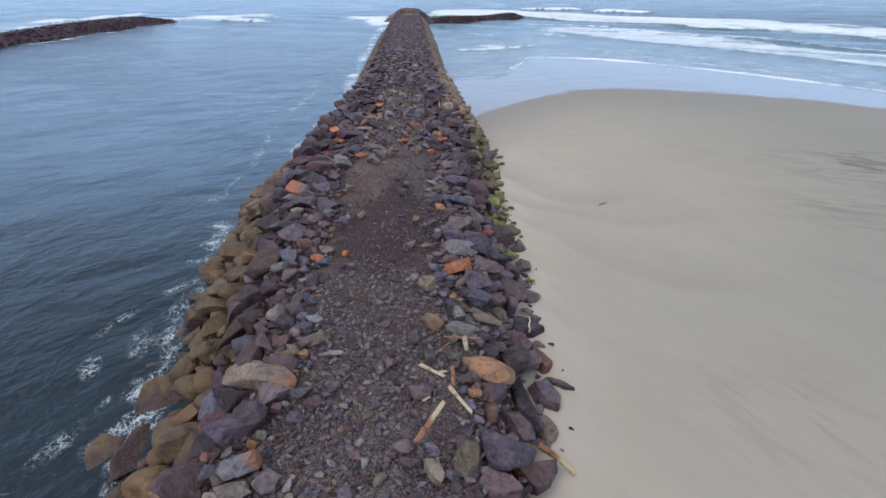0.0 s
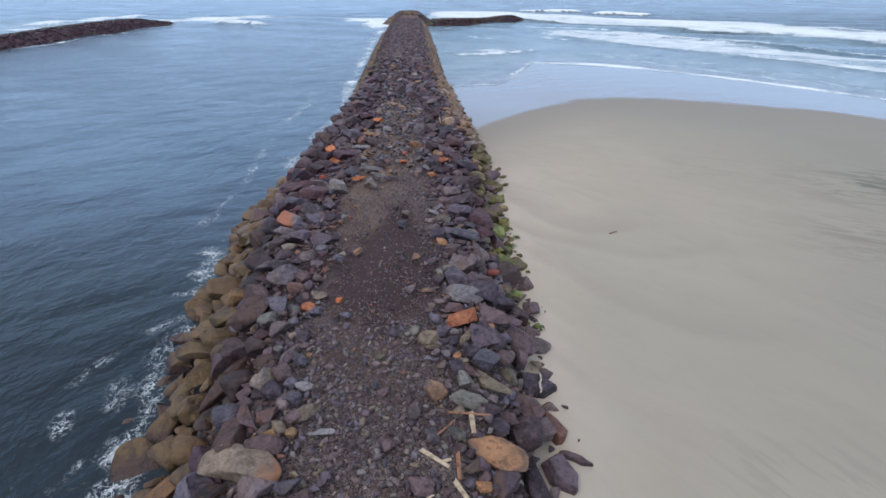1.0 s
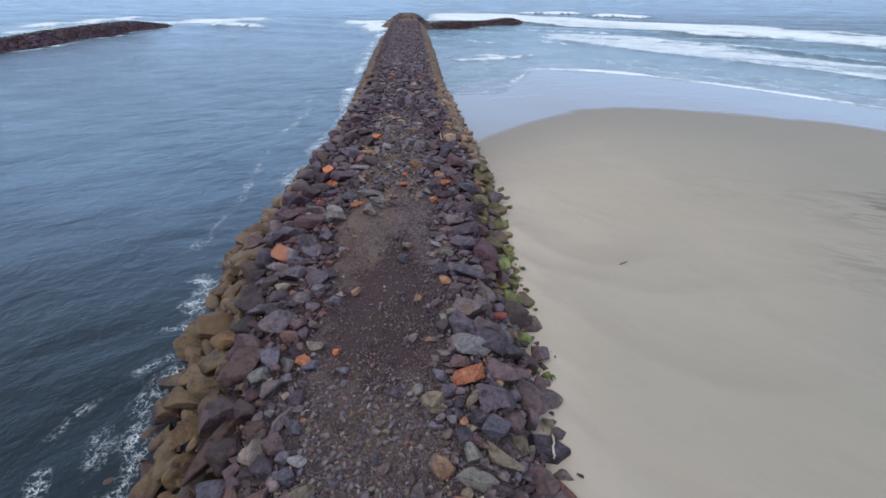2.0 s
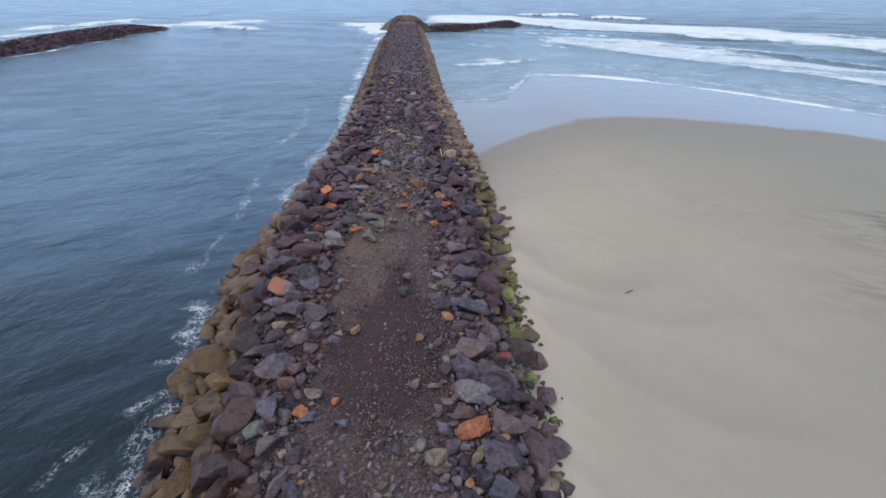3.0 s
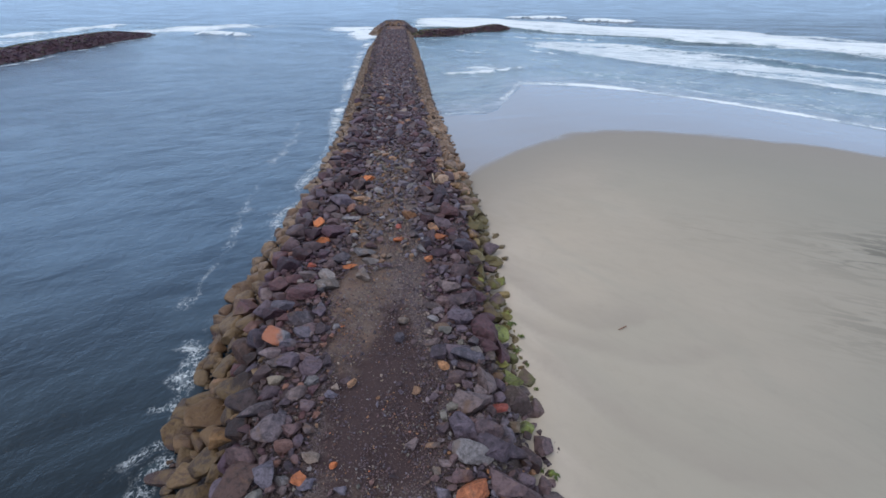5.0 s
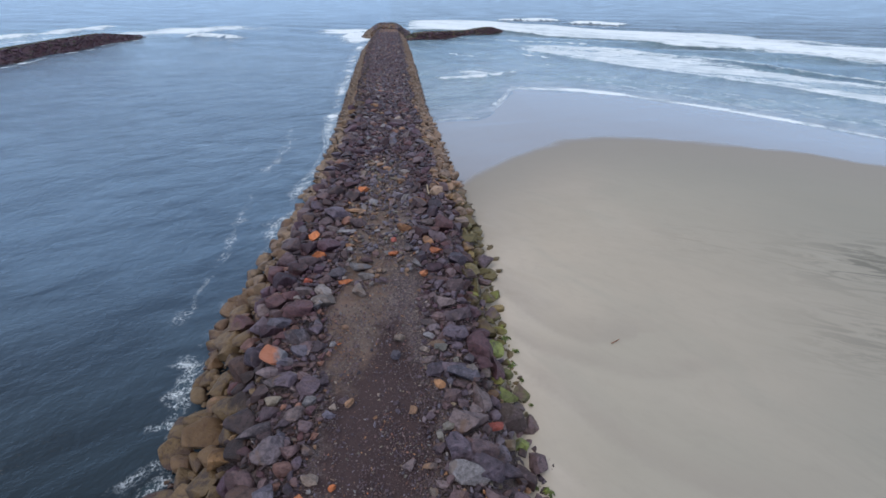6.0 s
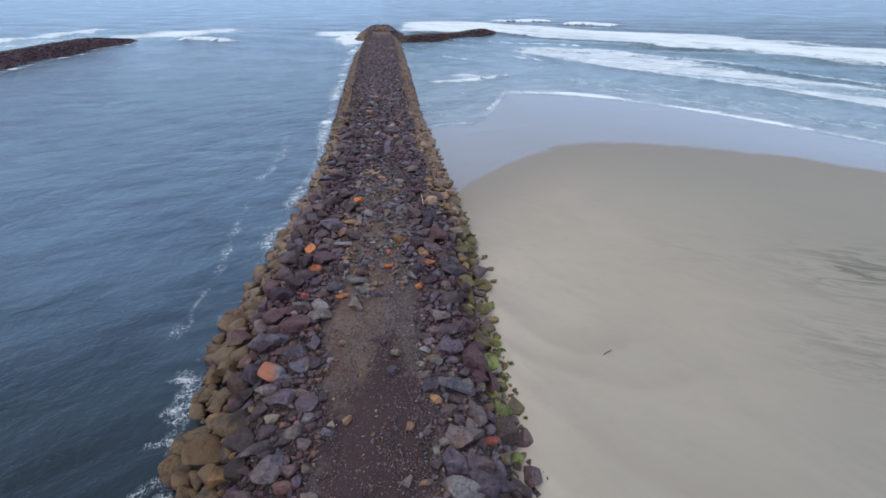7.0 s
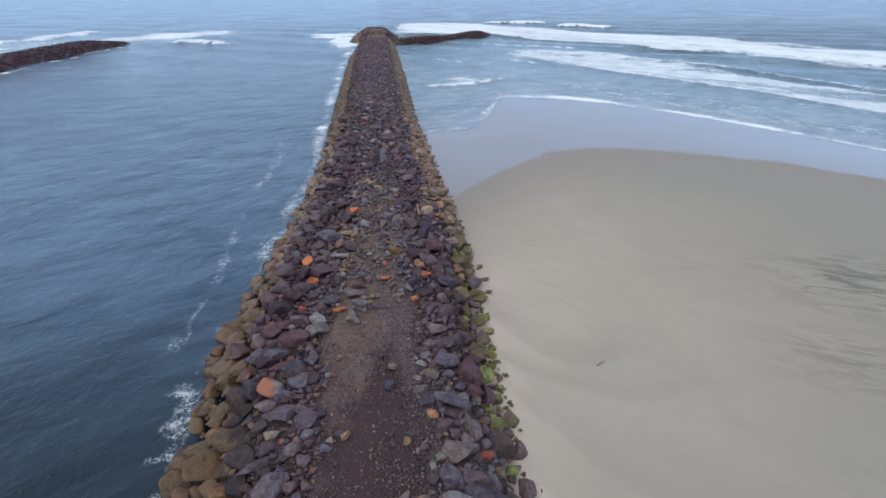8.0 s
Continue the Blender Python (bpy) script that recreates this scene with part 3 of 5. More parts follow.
gx, gy = np.meshgrid(ex, ey)
w = gy - shore_y(gx)
u = gx - axis_x(gy)
open_sea = np.clip((w - 30) / 120, 0, 1) * (u > 0) + (u <= 0) * np.clip((gy - 60) / 200, 0.25, 1)
h = 0.10 * wave_hash(gx * 0.35 + 5, gy * 0.55) * np.clip(1 - np.abs(gy) / 500, 0, 1) * (0.4 + open_sea)
h += open_sea * 0.35 * np.sin((gy + 0.45 * gx) / 5.2 + 1.5 * wave_hash(gx * 0.02, gy * 0.03)) * np.clip((420 - gy) / 150, 0, 1)
foam = np.zeros_like(gx)
shallow_and_sheen = np.clip(1.1 - w / 150.0, 0, 1) * (u > 0) * 0.95
shallow_and_sheen += 0.45 * np.exp(-((gx + 165) / 45) ** 2 - ((gy - 215) / 55) ** 2) + (u <= 0) * np.interp(gy, [13, 34, 60, 140, 260], [0.0, 0.26, 0.42, 0.5, 0.3])  # channel paling with distance: sky reflection put into the colour


def band(offset, width, strength, x0, x1, ridge=0.0, ragged=10.0, freq=0.05):
    """A breaking wave that runs along the shore at a distance from it."""
    global h, foam
    o = w - offset - ragged * wave_hash(gx * freq + offset, 0.3 * offset + gy * 0.01) * 0.5
    along = np.clip((gx - x0) / 12, 0, 1) * np.clip((x1 - gx) / 25, 0, 1) * (u > 8)
    front = np.where(o < 0, np.exp(-(o / (0.28 * width)) ** 2), np.exp(-(o / width) ** 2))
    ragged_foam = 0.75 + 0.45 * wave_hash(gx * 0.11 + offset, gy * 0.16)
    foam = np.maximum(foam, strength * front * along * ragged_foam)
    h += ridge * along * np.exp(-((o - 1.0) / 3.0) ** 2)


def patch(x, y, rx, ry, strength, turn=0.0, ridge=0.0):
    """An area of foam left by a wave."""
    global h, foam
    c, s = math.cos(radians(turn)), math.sin(radians(turn))
    dx, dy = gx - x, gy - y
    a, b = (c * dx + s * dy) / rx, (-s * dx + c * dy) / ry
    foam = np.maximum(foam, strength * np.exp(-(a * a + b * b)))
    h += ridge * np.exp(-(a * a) - ((b + 0.6) * 1.6) ** 2)


def surf(line, near, far, strength, ridge=0.0, torn=6.0):
    """A sheet of broken water between two lines, with a sharp front towards the shore."""
    global h, foam
    a = gy - np.interp(gx, line, near) + torn * 0.6 * wave_hash(gx * 0.12, gy * 0.1) + 1.6 * wave_hash(gx * 0.45, gy * 0.5)
    b = np.interp(gx, line, far) - gy + torn * wave_hash(gx * 0.07 + 3, gy * 0.05)
    ends = np.clip((gx - line[0]) / 10, 0, 1) * np.clip((line[-1] - gx) / 30, 0, 1)
    stripes = 0.85 + 0.4 * wave_hash(gx * 0.035 + 2, (gy + 0.95 * gx) * 0.2) + 0.15 * wave_hash(gx * 0.2, (gy + 0.95 * gx) * 0.5)
    sheet_foam = stripes * np.clip(a / 4, 0, 1) * np.clip(b / 12 + 0.3, 0, 1) * ends
    foam = np.maximum(foam, strength * sheet_foam)
    h += ridge * ends * np.exp(-((a - 4) / 3.5) ** 2)


def streak(x0, y0, x1, y1, wide, strength, ridge=0.0):
    """A ragged line of foam from one place to another."""
    global h, foam
    dx, dy = x1 - x0, y1 - y0
    long = math.hypot(dx, dy)
    s = ((gx - x0) * dx + (gy - y0) * dy) / long
    o = ((gy - y0) * dx - (gx - x0) * dy) / long + 0.7 * wide * wave_hash(gx * 1.1 / wide, gy * 0.8 / wide) + 0.6 * min(wide, 1.2) * wave_hash(gx * 0.3, gy * 0.33)
    past = np.maximum(np.maximum(-s, s - long), 0)
    grain = 0.75 + 0.55 * wave_hash(gx * 0.8 + 0.3 * y0, gy * 0.37)
    lump = np.exp(-(o / wide) ** 2 - (past / wide) ** 2)
    foam = np.maximum(foam, strength * lump * grain)
    h += ridge * lump


band(1.4, 3.6, 1.5, 7, 400, 0.0, 2.0)
band(9, 6.0, 0.6, 20, 400, 0.05, 5.0)
band(22, 9.0, 0.55, 25, 300, 0.10, 10.0)
surf([30, 39, 52, 65, 78, 84, 95, 120], [172, 159, 132.5, 112.5, 95.5, 82, 55, 0], [200, 185, 182, 176, 160, 146, 112, 66], 1.4, 0.3, 5.0)
surf([58, 63, 70, 80, 90, 97, 104, 130], [180, 170, 158, 146, 130, 118, 95, 60], [190, 184, 174, 160, 144, 130, 110, 75], 1.7, 0.7, 4.0)
surf([-14, 0, 39, 59, 80, 93, 107, 124, 150, 200], [262, 260, 254, 223, 207, 184, 171, 162, 112, 40], [366, 366, 355, 330, 308, 285, 262, 236, 200, 120], 2.6, 0.8, 8.0)
surf([118, 130, 150, 170, 230], [150, 132, 105, 70, 0], [262, 255, 228, 196, 90], 1.5, 0.5, 8.0)
streak(60, 354, 92, 352, 7, 2.8, 1.5)
streak(104, 318, 124, 306, 6, 2.8, 1.5)
streak(31, 207, 65, 191, 2.6, 1.3, 0.2)
streak(46, 181, 53, 178, 2.0, 1.4, 0.2)
streak(36, 162, 43, 156, 2.0, 1.2, 0.2)
streak(7, 159.5, 10, 158.5, 1.2, 1.1)
streak(10.5, 156, 15, 152.5, 1.2, 1.2)
streak(32, 156.5, 39, 148, 1.8, 1.2)
streak(4.5, 111.6, 13, 113.5, 2.0, 1.9, 0.3)
streak(13, 113.5, 21.5, 120.5, 1.9, 1.9, 0.3)
patch(12.5, 121, 7.5, 6.5, 1.05, 0)
streak(6, 99.3, 9, 98.5, 0.6, 1.0)
streak(41, 102, 68, 70.5, 1.4, 0.95)
streak(46, 112, 72, 78, 1.6, 0.7)
streak(16.0, 93, 10.6, 78.5, 0.9, 0.8)
streak(2.0, 73.6, 8, 74.5, 0.55, 1.3)
patch(-32, 225, 7, 26, 2.3, 8)
patch(-40, 258, 14, 16, 2.2, 0)
patch(-128, 262, 30, 17, 2.8, 62, 0.3)
streak(-103, 222, -87, 217, 5.5, 3.0, 1.6)
streak(-187, 218, -186, 256, 5.0, 2.6, 0.7)
streak(-188, 264, -187, 286, 6.0, 2.6, 0.7)
streak(-165, 178, -172, 205, 3.0, 1.6, 0.3)
patch(-110, 275, 40, 12, 0.8, 8)

patch(-160, 215, 60, 45, 0.6, 50)
streak(-106, 40, -113.5, 120, 1.0, 0.85)
streak(-113.5, 120, -124, 198, 1.1, 1.0)
streak(-116, 140, -117.5, 150, 1.6, 1.3)
streak(-124, 198, -130, 226, 1.6, 1.2)
patch(-22, 250, 40, 12, 0.5, 0)

# Wash along the channel side of the jetty.
edge = -u - left_reach(gy)
far_on = np.clip((gy - 30) / 40, 0, 1)
surge = 0.42 + 0.36 * far_on + 0.5 * (1 - far_on) * wave_hash(gy * 0.42 + 1.0, gy * 0.13) + 0.5 * far_on * wave_hash(gy * 0.19 + 4.0, gy * 0.31 + 0.4 * edge) + 0.4 * wave_hash(gy * (1.1 - 0.5 * far_on) + 0.7 * edge, 2.0 + edge)
reach = (0.34 + 0.5 * np.clip(surge, 0, 1.2)) * (1 + 0.012 * np.clip(gy - 20, 0, 150))
wash = np.exp(-((edge - 0.6 * reach - 0.25) / reach) ** 2) * np.clip(surge, 0, 1) * (gy < 215)
foam = np.maximum(foam, (0.74 + 0.18 * far_on) * wash)
for x0, y0, x1, y1, wide, much in ((-15.6, 24, -16.5, 31, 0.5, 0.5), (-16.5, 31, -17.2, 38.5, 0.6, 0.5), (-17.2, 38.5, -18.3, 46, 0.7, 0.52), (-18.3, 46, -19, 54, 0.8, 0.52), (-19, 54, -20.3, 70, 0.9, 0.55), (-15.2, 33, -14.6, 40, 0.5, 0.5),
                                   (-12.0, 9.4, -10.6, 11.2, 0.3, 0.62), (-11.0, 7.4, -10.2, 9.6, 0.5, 0.78), (-10.3, 9.6, -9.9, 11.6, 0.4, 0.8)):
    streak(x0, y0, x1, y1, wide, much)
patch(-12.6, 7.9, 0.6, 1.3, 0.5, -20)
patch(-13.7, 11.2, 0.4, 1.1, 0.56, 25)
patch(-10.9, 10.2, 0.7, 0.7, 0.85, 0)
streak(-11.3, 7.8, -10.4, 9.2, 0.4, 0.85)
patch(-12.6, 12.6, 0.7, 1.6, 0.5, 20)
for x0, y0, x1, y1 in ((-14.6, 13.0, -14.3, 14.6), (-14.3, 14.6, -13.4, 16.2), (-13.4, 16.2, -12.0, 17.0)):
    streak(x0, y0, x1, y1, 0.45, 0.6)
patch(-12.1, 15.9, 0.9, 0.7, 0.8, 30)
patch(-13.1, 18.8, 1.1, 0.35, 0.8, 10)
patch(-13.9, 22.7, 1.2, 0.4, 0.85, 0)
patch(-13.5, 20.6, 0.9, 0.45, 0.75, 15)
patch(-14.2, 23.2, 1.1, 0.6, 0.62)
patch(-16.2, 26.6, 1.0, 1.6, 0.55)
patch(-13.8, 47.0, 0.9, 5.0, 0.7)
foam *= np.clip((gx < axis_x(gy)) + (w > -3), 0, 1)
sea = sheet("water", ex, ey, h, SEA)
tagged(sea, "grey-blue choppy sea with white breakers and lacy foam", "sea", kind="structure")
give(sea, "foam", foam)
give(sea, "shallow_and_sheen", shallow_and_sheen)
give(sea, "surf", (u > 6) * np.clip((w - 4) / 12, 0, 1) * np.clip((300 - w) / 120, 0, 1) + (u < 0) * 1.3 * np.exp(-((gx + 175) / 60) ** 2 - ((gy - 235) / 65) ** 2))

# The jetty's core under its stones.
ju = lines((-15, -6, 0.6, 0.4), (-6, 6, 0.15, 0.15), (6, 14, 0.4, 0.6))
jy = lines((-40, 0, 3, 0.3), (0, 45, 0.16, 0.3), (45, 222, 0.6, 1.5))
zz = jetty_grid(ju, jy)
gu, gy = np.meshgrid(ju, jy)
gx = gu + axis_x(gy)
rough_z = 0.10 * wave_hash(gx * 1.1, gy * 0.9) + 0.04 * wave_hash(gx * 4.0, gy * 3.7)
path_here = np.clip(1.5 - np.abs(gu + 0.1) / 1.6, 0, 1)
slope_here = np.clip((np.abs(gu - 0.2) - 2.6) / 1.2, 0, 1)
zz = zz - 0.16 - (0.35 + 0.35 * (gu < 0)) * slope_here + rough_z * (1 - 0.6 * path_here)
n, m = len(ju), len(jy)
idx = np.arange(n * m).reshape(m, n)
quads = np.stack([idx[:-1, :-1], idx[:-1, 1:], idx[1:, 1:], idx[1:, :-1]], -1).reshape(-1, 4)
jetty = mesh_object("jetty", np.stack([gx, gy, zz], -1).reshape(-1, 3), quads, GRAVEL, smooth=True)
tagged(jetty, "long rubble-mound jetty with a gravel track along its crest", "jetty", kind="structure")
give(jetty, "soil", 0.75 * np.exp(-((gy - 34) / 9.0) ** 2 - ((gu + 0.3) / 2.6) ** 2) + 1.1 * np.clip(1.3 - np.abs(gu + 1.0) / 1.7, 0, 1) * np.exp(-((gy - 21.5) / 5.5) ** 2) + 0.75 * np.exp(-((gy - 11.2) / 2.6) ** 2 - ((gu - 0.1) / 1.9) ** 2))
give(jetty, "damp", 1.25 * np.exp(-((gy - 15.4) / 3.2) ** 2 - ((gu - 0.2) / 2.3) ** 2) + 0.85 * np.exp(-((gy - 19.5) / 3.2) ** 2 - ((gu - 0.8) / 0.8) ** 2))

# ---- boulders that stand out ----
PLACED = []  # x, y, radius of every stone so far


def boulder(tone, x, y, length, width, height, turn):
    """One boulder that lies on the jetty, its long side turned by that many degrees."""
    i = len(PLACED)
    rng = random.Random(i * 7 + 3)
    z = max(jetty_z(x, y), float(beach_z(x, y)) - 0.05 if x > axis_x(y) else -0.15)
    ob = rock_object("boulder", BIG_MESH[pick_shape(i % len(BIG_MESH), tone, x - axis_x(y))], ROCK[tone], (x, y, z + 0.12 * height), (1.08 * length, 1.08 * width, 1.15 * height),
                     (rng.uniform(-0.15, 0.15), rng.uniform(-0.15, 0.15), radians(turn)))
    PLACED.append((x, y, 0.5 * (length * width) ** 0.5))
    return tagged(ob, TONE_WORDS[tone], "boulder", "boulders of the jetty")


boulder("pale", -4.14, 4.66, 0.66, 0.52, 0.42, 11)
boulder("grey", -3.59, 4.88, 0.52, 0.54, 0.41, 37)
boulder("slate", 1.24, 4.90, 0.94, 0.52, 0.42, -15)
boulder("olive", -0.10, 5.05, 0.55, 0.33, 0.26, -69)
boulder("grey_rust", -4.28, 5.12, 0.86, 0.66, 0.53, 18)
boulder("slate", -0.64, 5.27, 0.51, 0.29, 0.23, -5)
boulder("olive", 0.56, 5.30, 0.74, 0.58, 0.46, -83)
boulder("umber", -6.15, 5.55, 1.33, 0.69, 0.55, 18)
boulder("grey", -0.16, 5.55, 0.33, 0.26, 0.21, -60)
boulder("grey", -0.80, 5.62, 0.43, 0.32, 0.25, -10)
boulder("umber", 2.29, 5.70, 1.17, 0.87, 0.69, 21)
boulder("slate", 1.44, 5.78, 1.44, 1.08, 0.86, -10)
boulder("umber", -4.88, 5.91, 0.75, 0.72, 0.58, -45)
boulder("umber", -4.44, 6.27, 0.95, 0.77, 0.62, 84)
boulder("umber", -3.46, 6.31, 0.38, 0.34, 0.27, 26)
boulder("tan", 1.26, 6.74, 0.66, 0.33, 0.27, -87)
boulder("slate", 1.90, 6.82, 1.14, 0.61, 0.49, -61)
boulder("slate", -3.12, 6.84, 0.44, 0.32, 0.26, -16)
boulder("grey", -4.20, 6.95, 0.75, 0.71, 0.57, -16)
boulder("grey", -3.52, 7.04, 0.58, 0.29, 0.23, 11)
boulder("slate", -0.54, 7.06, 0.57, 0.39, 0.31, 0)
boulder("rusttan", 0.85, 7.07, 0.37, 0.23, 0.18, 0)
boulder("tan", 2.84, 7.08, 0.68, 0.70, 0.54, -72)
boulder("ochre", -7.44, 7.39, 1.35, 0.95, 0.76, 12)
boulder("umber", -5.54, 7.44, 0.78, 0.83, 0.63, 0)
boulder("tan", 0.67, 7.48, 0.36, 0.37, 0.29, -37)
boulder("grey", -6.20, 7.55, 1.00, 0.87, 0.70, -5)
boulder("sandstone_rust", -4.71, 7.57, 1.98, 0.78, 0.52, -7)
boulder("slate", 0.88, 7.59, 0.39, 0.30, 0.24, -59)
boulder("slate", 2.32, 7.61, 1.85, 0.56, 0.45, -80)
boulder("tan", -10.73, 7.71, 0.96, 1.06, 0.77, 0)
boulder("ochre", -9.70, 7.89, 1.94, 0.95, 0.76, 92)
boulder("rusttan", 1.29, 7.99, 1.42, 0.74, 0.42, -28)
boulder("umber", -4.36, 8.01, 0.83, 0.49, 0.39, -12)
boulder("slate", -1.40, 8.08, 0.43, 0.35, 0.28, 14)
boulder("ochre", -4.34, 8.27, 0.39, 0.25, 0.20, 15)
boulder("grey", -0.33, 8.30, 0.51, 0.31, 0.25, -80)
boulder("rust", -7.97, 8.37, 0.94, 0.66, 0.53, 42)
boulder("ochre", -3.84, 8.38, 0.28, 0.25, 0.20, 0)
boulder("pale", -3.04, 8.39, 0.56, 0.18, 0.14, 11)
boulder("olive", 0.30, 8.41, 0.48, 0.35, 0.28, -67)
boulder("olive", -4.25, 8.57, 0.50, 0.32, 0.26, -59)
boulder("umber", -5.17, 8.77, 0.82, 0.39, 0.31, -60)
boulder("umber", -4.57, 8.82, 0.56, 0.41, 0.33, 32)
boulder("slate", -3.92, 8.82, 0.41, 0.37, 0.30, -33)
boulder("slate", 2.08, 8.87, 1.01, 0.93, 0.74, 0)
boulder("olive", -3.62, 8.89, 0.73, 0.34, 0.27, 18)
boulder("grey", -0.77, 9.02, 0.46, 0.34, 0.27, 41)
boulder("slate", 1.22, 9.16, 0.53, 0.38, 0.31, 0)
boulder("slate", 1.70, 9.18, 0.59, 0.47, 0.37, -14)
boulder("olive", 0.64, 9.31, 0.95, 0.39, 0.31, -22)
boulder("grey", -4.08, 9.36, 0.46, 0.35, 0.28, -13)
boulder("umber", -0.98, 9.42, 0.44, 0.25, 0.20, -79)
boulder("grey", -6.15, 9.48, 1.03, 0.94, 0.75, -22)
boulder("ochre", -10.01, 9.60, 1.66, 1.40, 1.12, -25)
boulder("rusttan", -0.26, 9.61, 0.65, 0.51, 0.41, 0)
boulder("pale", -3.93, 9.79, 0.48, 0.28, 0.22, -25)
boulder("slate", 2.41, 9.87, 0.87, 0.69, 0.55, -65)
boulder("pale", -5.12, 9.91, 0.60, 0.63, 0.48, -65)
boulder("olive", 1.33, 9.95, 1.20, 0.49, 0.39, -37)
boulder("slate", -4.66, 10.19, 0.75, 0.46, 0.37, -61)
boulder("slate", 0.34, 10.46, 0.64, 0.40, 0.32, -84)
boulder("pale", 0.43, 10.63, 0.24, 0.21, 0.17, 0)
boulder("ochre", -9.89, 10.76, 2.11, 0.90, 0.72, 83)
boulder("grey", -4.38, 10.84, 0.64, 0.33, 0.27, -57)
boulder("grey", -4.77, 10.96, 1.20, 0.34, 0.27, 67)
boulder("bark", -6.78, 11.10, 2.62, 0.99, 0.79, 69)
boulder("ochre", -8.52, 11.17, 1.03, 1.21, 0.82, -12)
boulder("slate", 1.71, 11.19, 0.74, 0.60, 0.48, -31)
boulder("olive", -0.44, 11.32, 0.57, 0.22, 0.18, 0)
boulder("olive", -0.51, 11.63, 0.65, 0.43, 0.34, -5)
boulder("umber", -4.48, 11.66, 0.47, 0.39, 0.31, 22)
boulder("slate", 1.30, 11.79, 0.96, 0.91, 0.72, -21)
boulder("slate", 1.56, 11.80, 1.06, 0.79, 0.63, -63)
boulder("bark", -6.62, 11.90, 1.34, 0.70, 0.56, 14)
boulder("slate", -0.08, 11.95, 0.51, 0.37, 0.29, 10)
boulder("rust", 0.52, 12.55, 1.05, 0.80, 0.55, 20)
boulder("redbrown", -11.55, 11.30, 0.6, 0.4, 0.4, 0)
boulder("olive", -5.89, 12.49, 0.67, 0.53, 0.42, 81)
boulder("ochre", -9.03, 12.53, 1.51, 0.68, 0.54, 86)
boulder("grey", -0.28, 12.53, 0.39, 0.33, 0.26, 0)
boulder("slate", 2.59, 12.56, 1.30, 0.81, 0.65, -77)
boulder("grey", -0.35, 12.63, 0.40, 0.35, 0.28, -0)
boulder("slate", 1.63, 12.89, 1.28, 0.87, 0.70, -23)
boulder("grey", -4.48, 12.90, 0.56, 0.35, 0.28, 11)
boulder("bark", -6.69, 13.03, 1.46, 1.03, 0.82, 62)
boulder("rust", -4.70, 13.07, 0.51, 0.49, 0.39, 0)
boulder("umber", 0.29, 13.07, 0.66, 0.48, 0.38, 21)
boulder("slate", -0.56, 13.08, 0.28, 0.22, 0.17, -22)
boulder("pale", -5.27, 13.13, 0.43, 0.35, 0.28, -50)
boulder("grey", -5.78, 13.26, 0.68, 0.84, 0.54, 41)
boulder("tan", -11.10, 13.26, 1.35, 0.70, 0.56, 46)
boulder("pale", -0.50, 13.27, 0.26, 0.24, 0.19, -0)
boulder("grey", -0.22, 13.51, 0.43, 0.24, 0.20, -11)
boulder("rust", -3.77, 13.52, 0.23, 0.20, 0.16, -0)
boulder("pale", 0.62, 13.75, 1.29, 0.68, 0.54, -35)
boulder("bark", -8.70, 13.66, 1.12, 1.23, 0.89, -61)
boulder("pale", -4.50, 13.84, 0.61, 0.41, 0.32, -17)
boulder("tan", -9.80, 13.94, 1.80, 0.66, 0.52, 4)
boulder("redbrown", -10.89, 14.00, 1.07, 0.98, 0.78, 17)
boulder("slate", 1.31, 14.03, 1.14, 1.01, 0.81, -36)
boulder("rusttan", -0.62, 14.15, 0.48, 0.26, 0.20, -0)
boulder("slate", 1.31, 14.54, 0.99, 0.74, 0.59, 6)
boulder("slate", 0.42, 14.66, 1.07, 0.83, 0.67, -25)
boulder("grey", 2.03, 14.82, 0.65, 0.49, 0.39, -90)
boulder("grey", -6.17, 14.84, 0.92, 0.93, 0.74, -0)
boulder("umber", -5.44, 14.84, 0.66, 0.53, 0.43, 27)
boulder("grey", -4.85, 14.84, 0.49, 0.40, 0.32, -17)
boulder("bark", -8.97, 14.88, 1.09, 1.15, 0.88, 40)
boulder("olive", -0.24, 15.26, 0.47, 0.24, 0.19, -83)
boulder("bark", -7.53, 15.34, 0.93, 0.98, 0.75, -0)
boulder("tan", -11.18, 15.36, 1.73, 0.67, 0.54, 0)
boulder("grey", -6.02, 15.44, 0.48, 0.41, 0.33, -0)
boulder("algae", 2.87, 15.66, 0.76, 0.49, 0.39, -6)
boulder("grey", 0.82, 15.70, 1.34, 0.84, 0.67, -11)
boulder("grey", -6.92, 15.72, 1.38, 0.56, 0.45, 33)
boulder("rustred", 1.80, 15.79, 0.74, 0.33, 0.27, -0)
boulder("slate", -5.22, 15.79, 0.55, 0.42, 0.34, -12)
boulder("grey", -5.66, 16.26, 0.73, 0.48, 0.38, 22)
boulder("slate", 2.56, 16.51, 1.16, 0.92, 0.74, -64)
boulder("slate", 0.76, 16.61, 0.48, 0.39, 0.31, -27)
boulder("grey", 1.51, 16.76, 1.17, 0.69, 0.55, -72)
boulder("pale", -5.24, 16.87, 0.51, 0.37, 0.30, 7)
boulder("slate", 0.32, 16.92, 0.70, 0.45, 0.36, 7)
boulder("olive", -6.73, 16.94, 0.62, 0.55, 0.44, -24)
boulder("algae", 2.87, 17.18, 0.47, 0.41, 0.33, -54)
boulder("tan", -11.80, 17.22, 1.33, 1.13, 0.90, 0)
boulder("ochre", -9.98, 17.23, 1.60, 1.48, 1.18, 63)
boulder("bark", -7.30, 17.31, 0.68, 0.51, 0.41, 24)
boulder("rusttan", -0.17, 17.55, 0.48, 0.36, 0.29, -40)
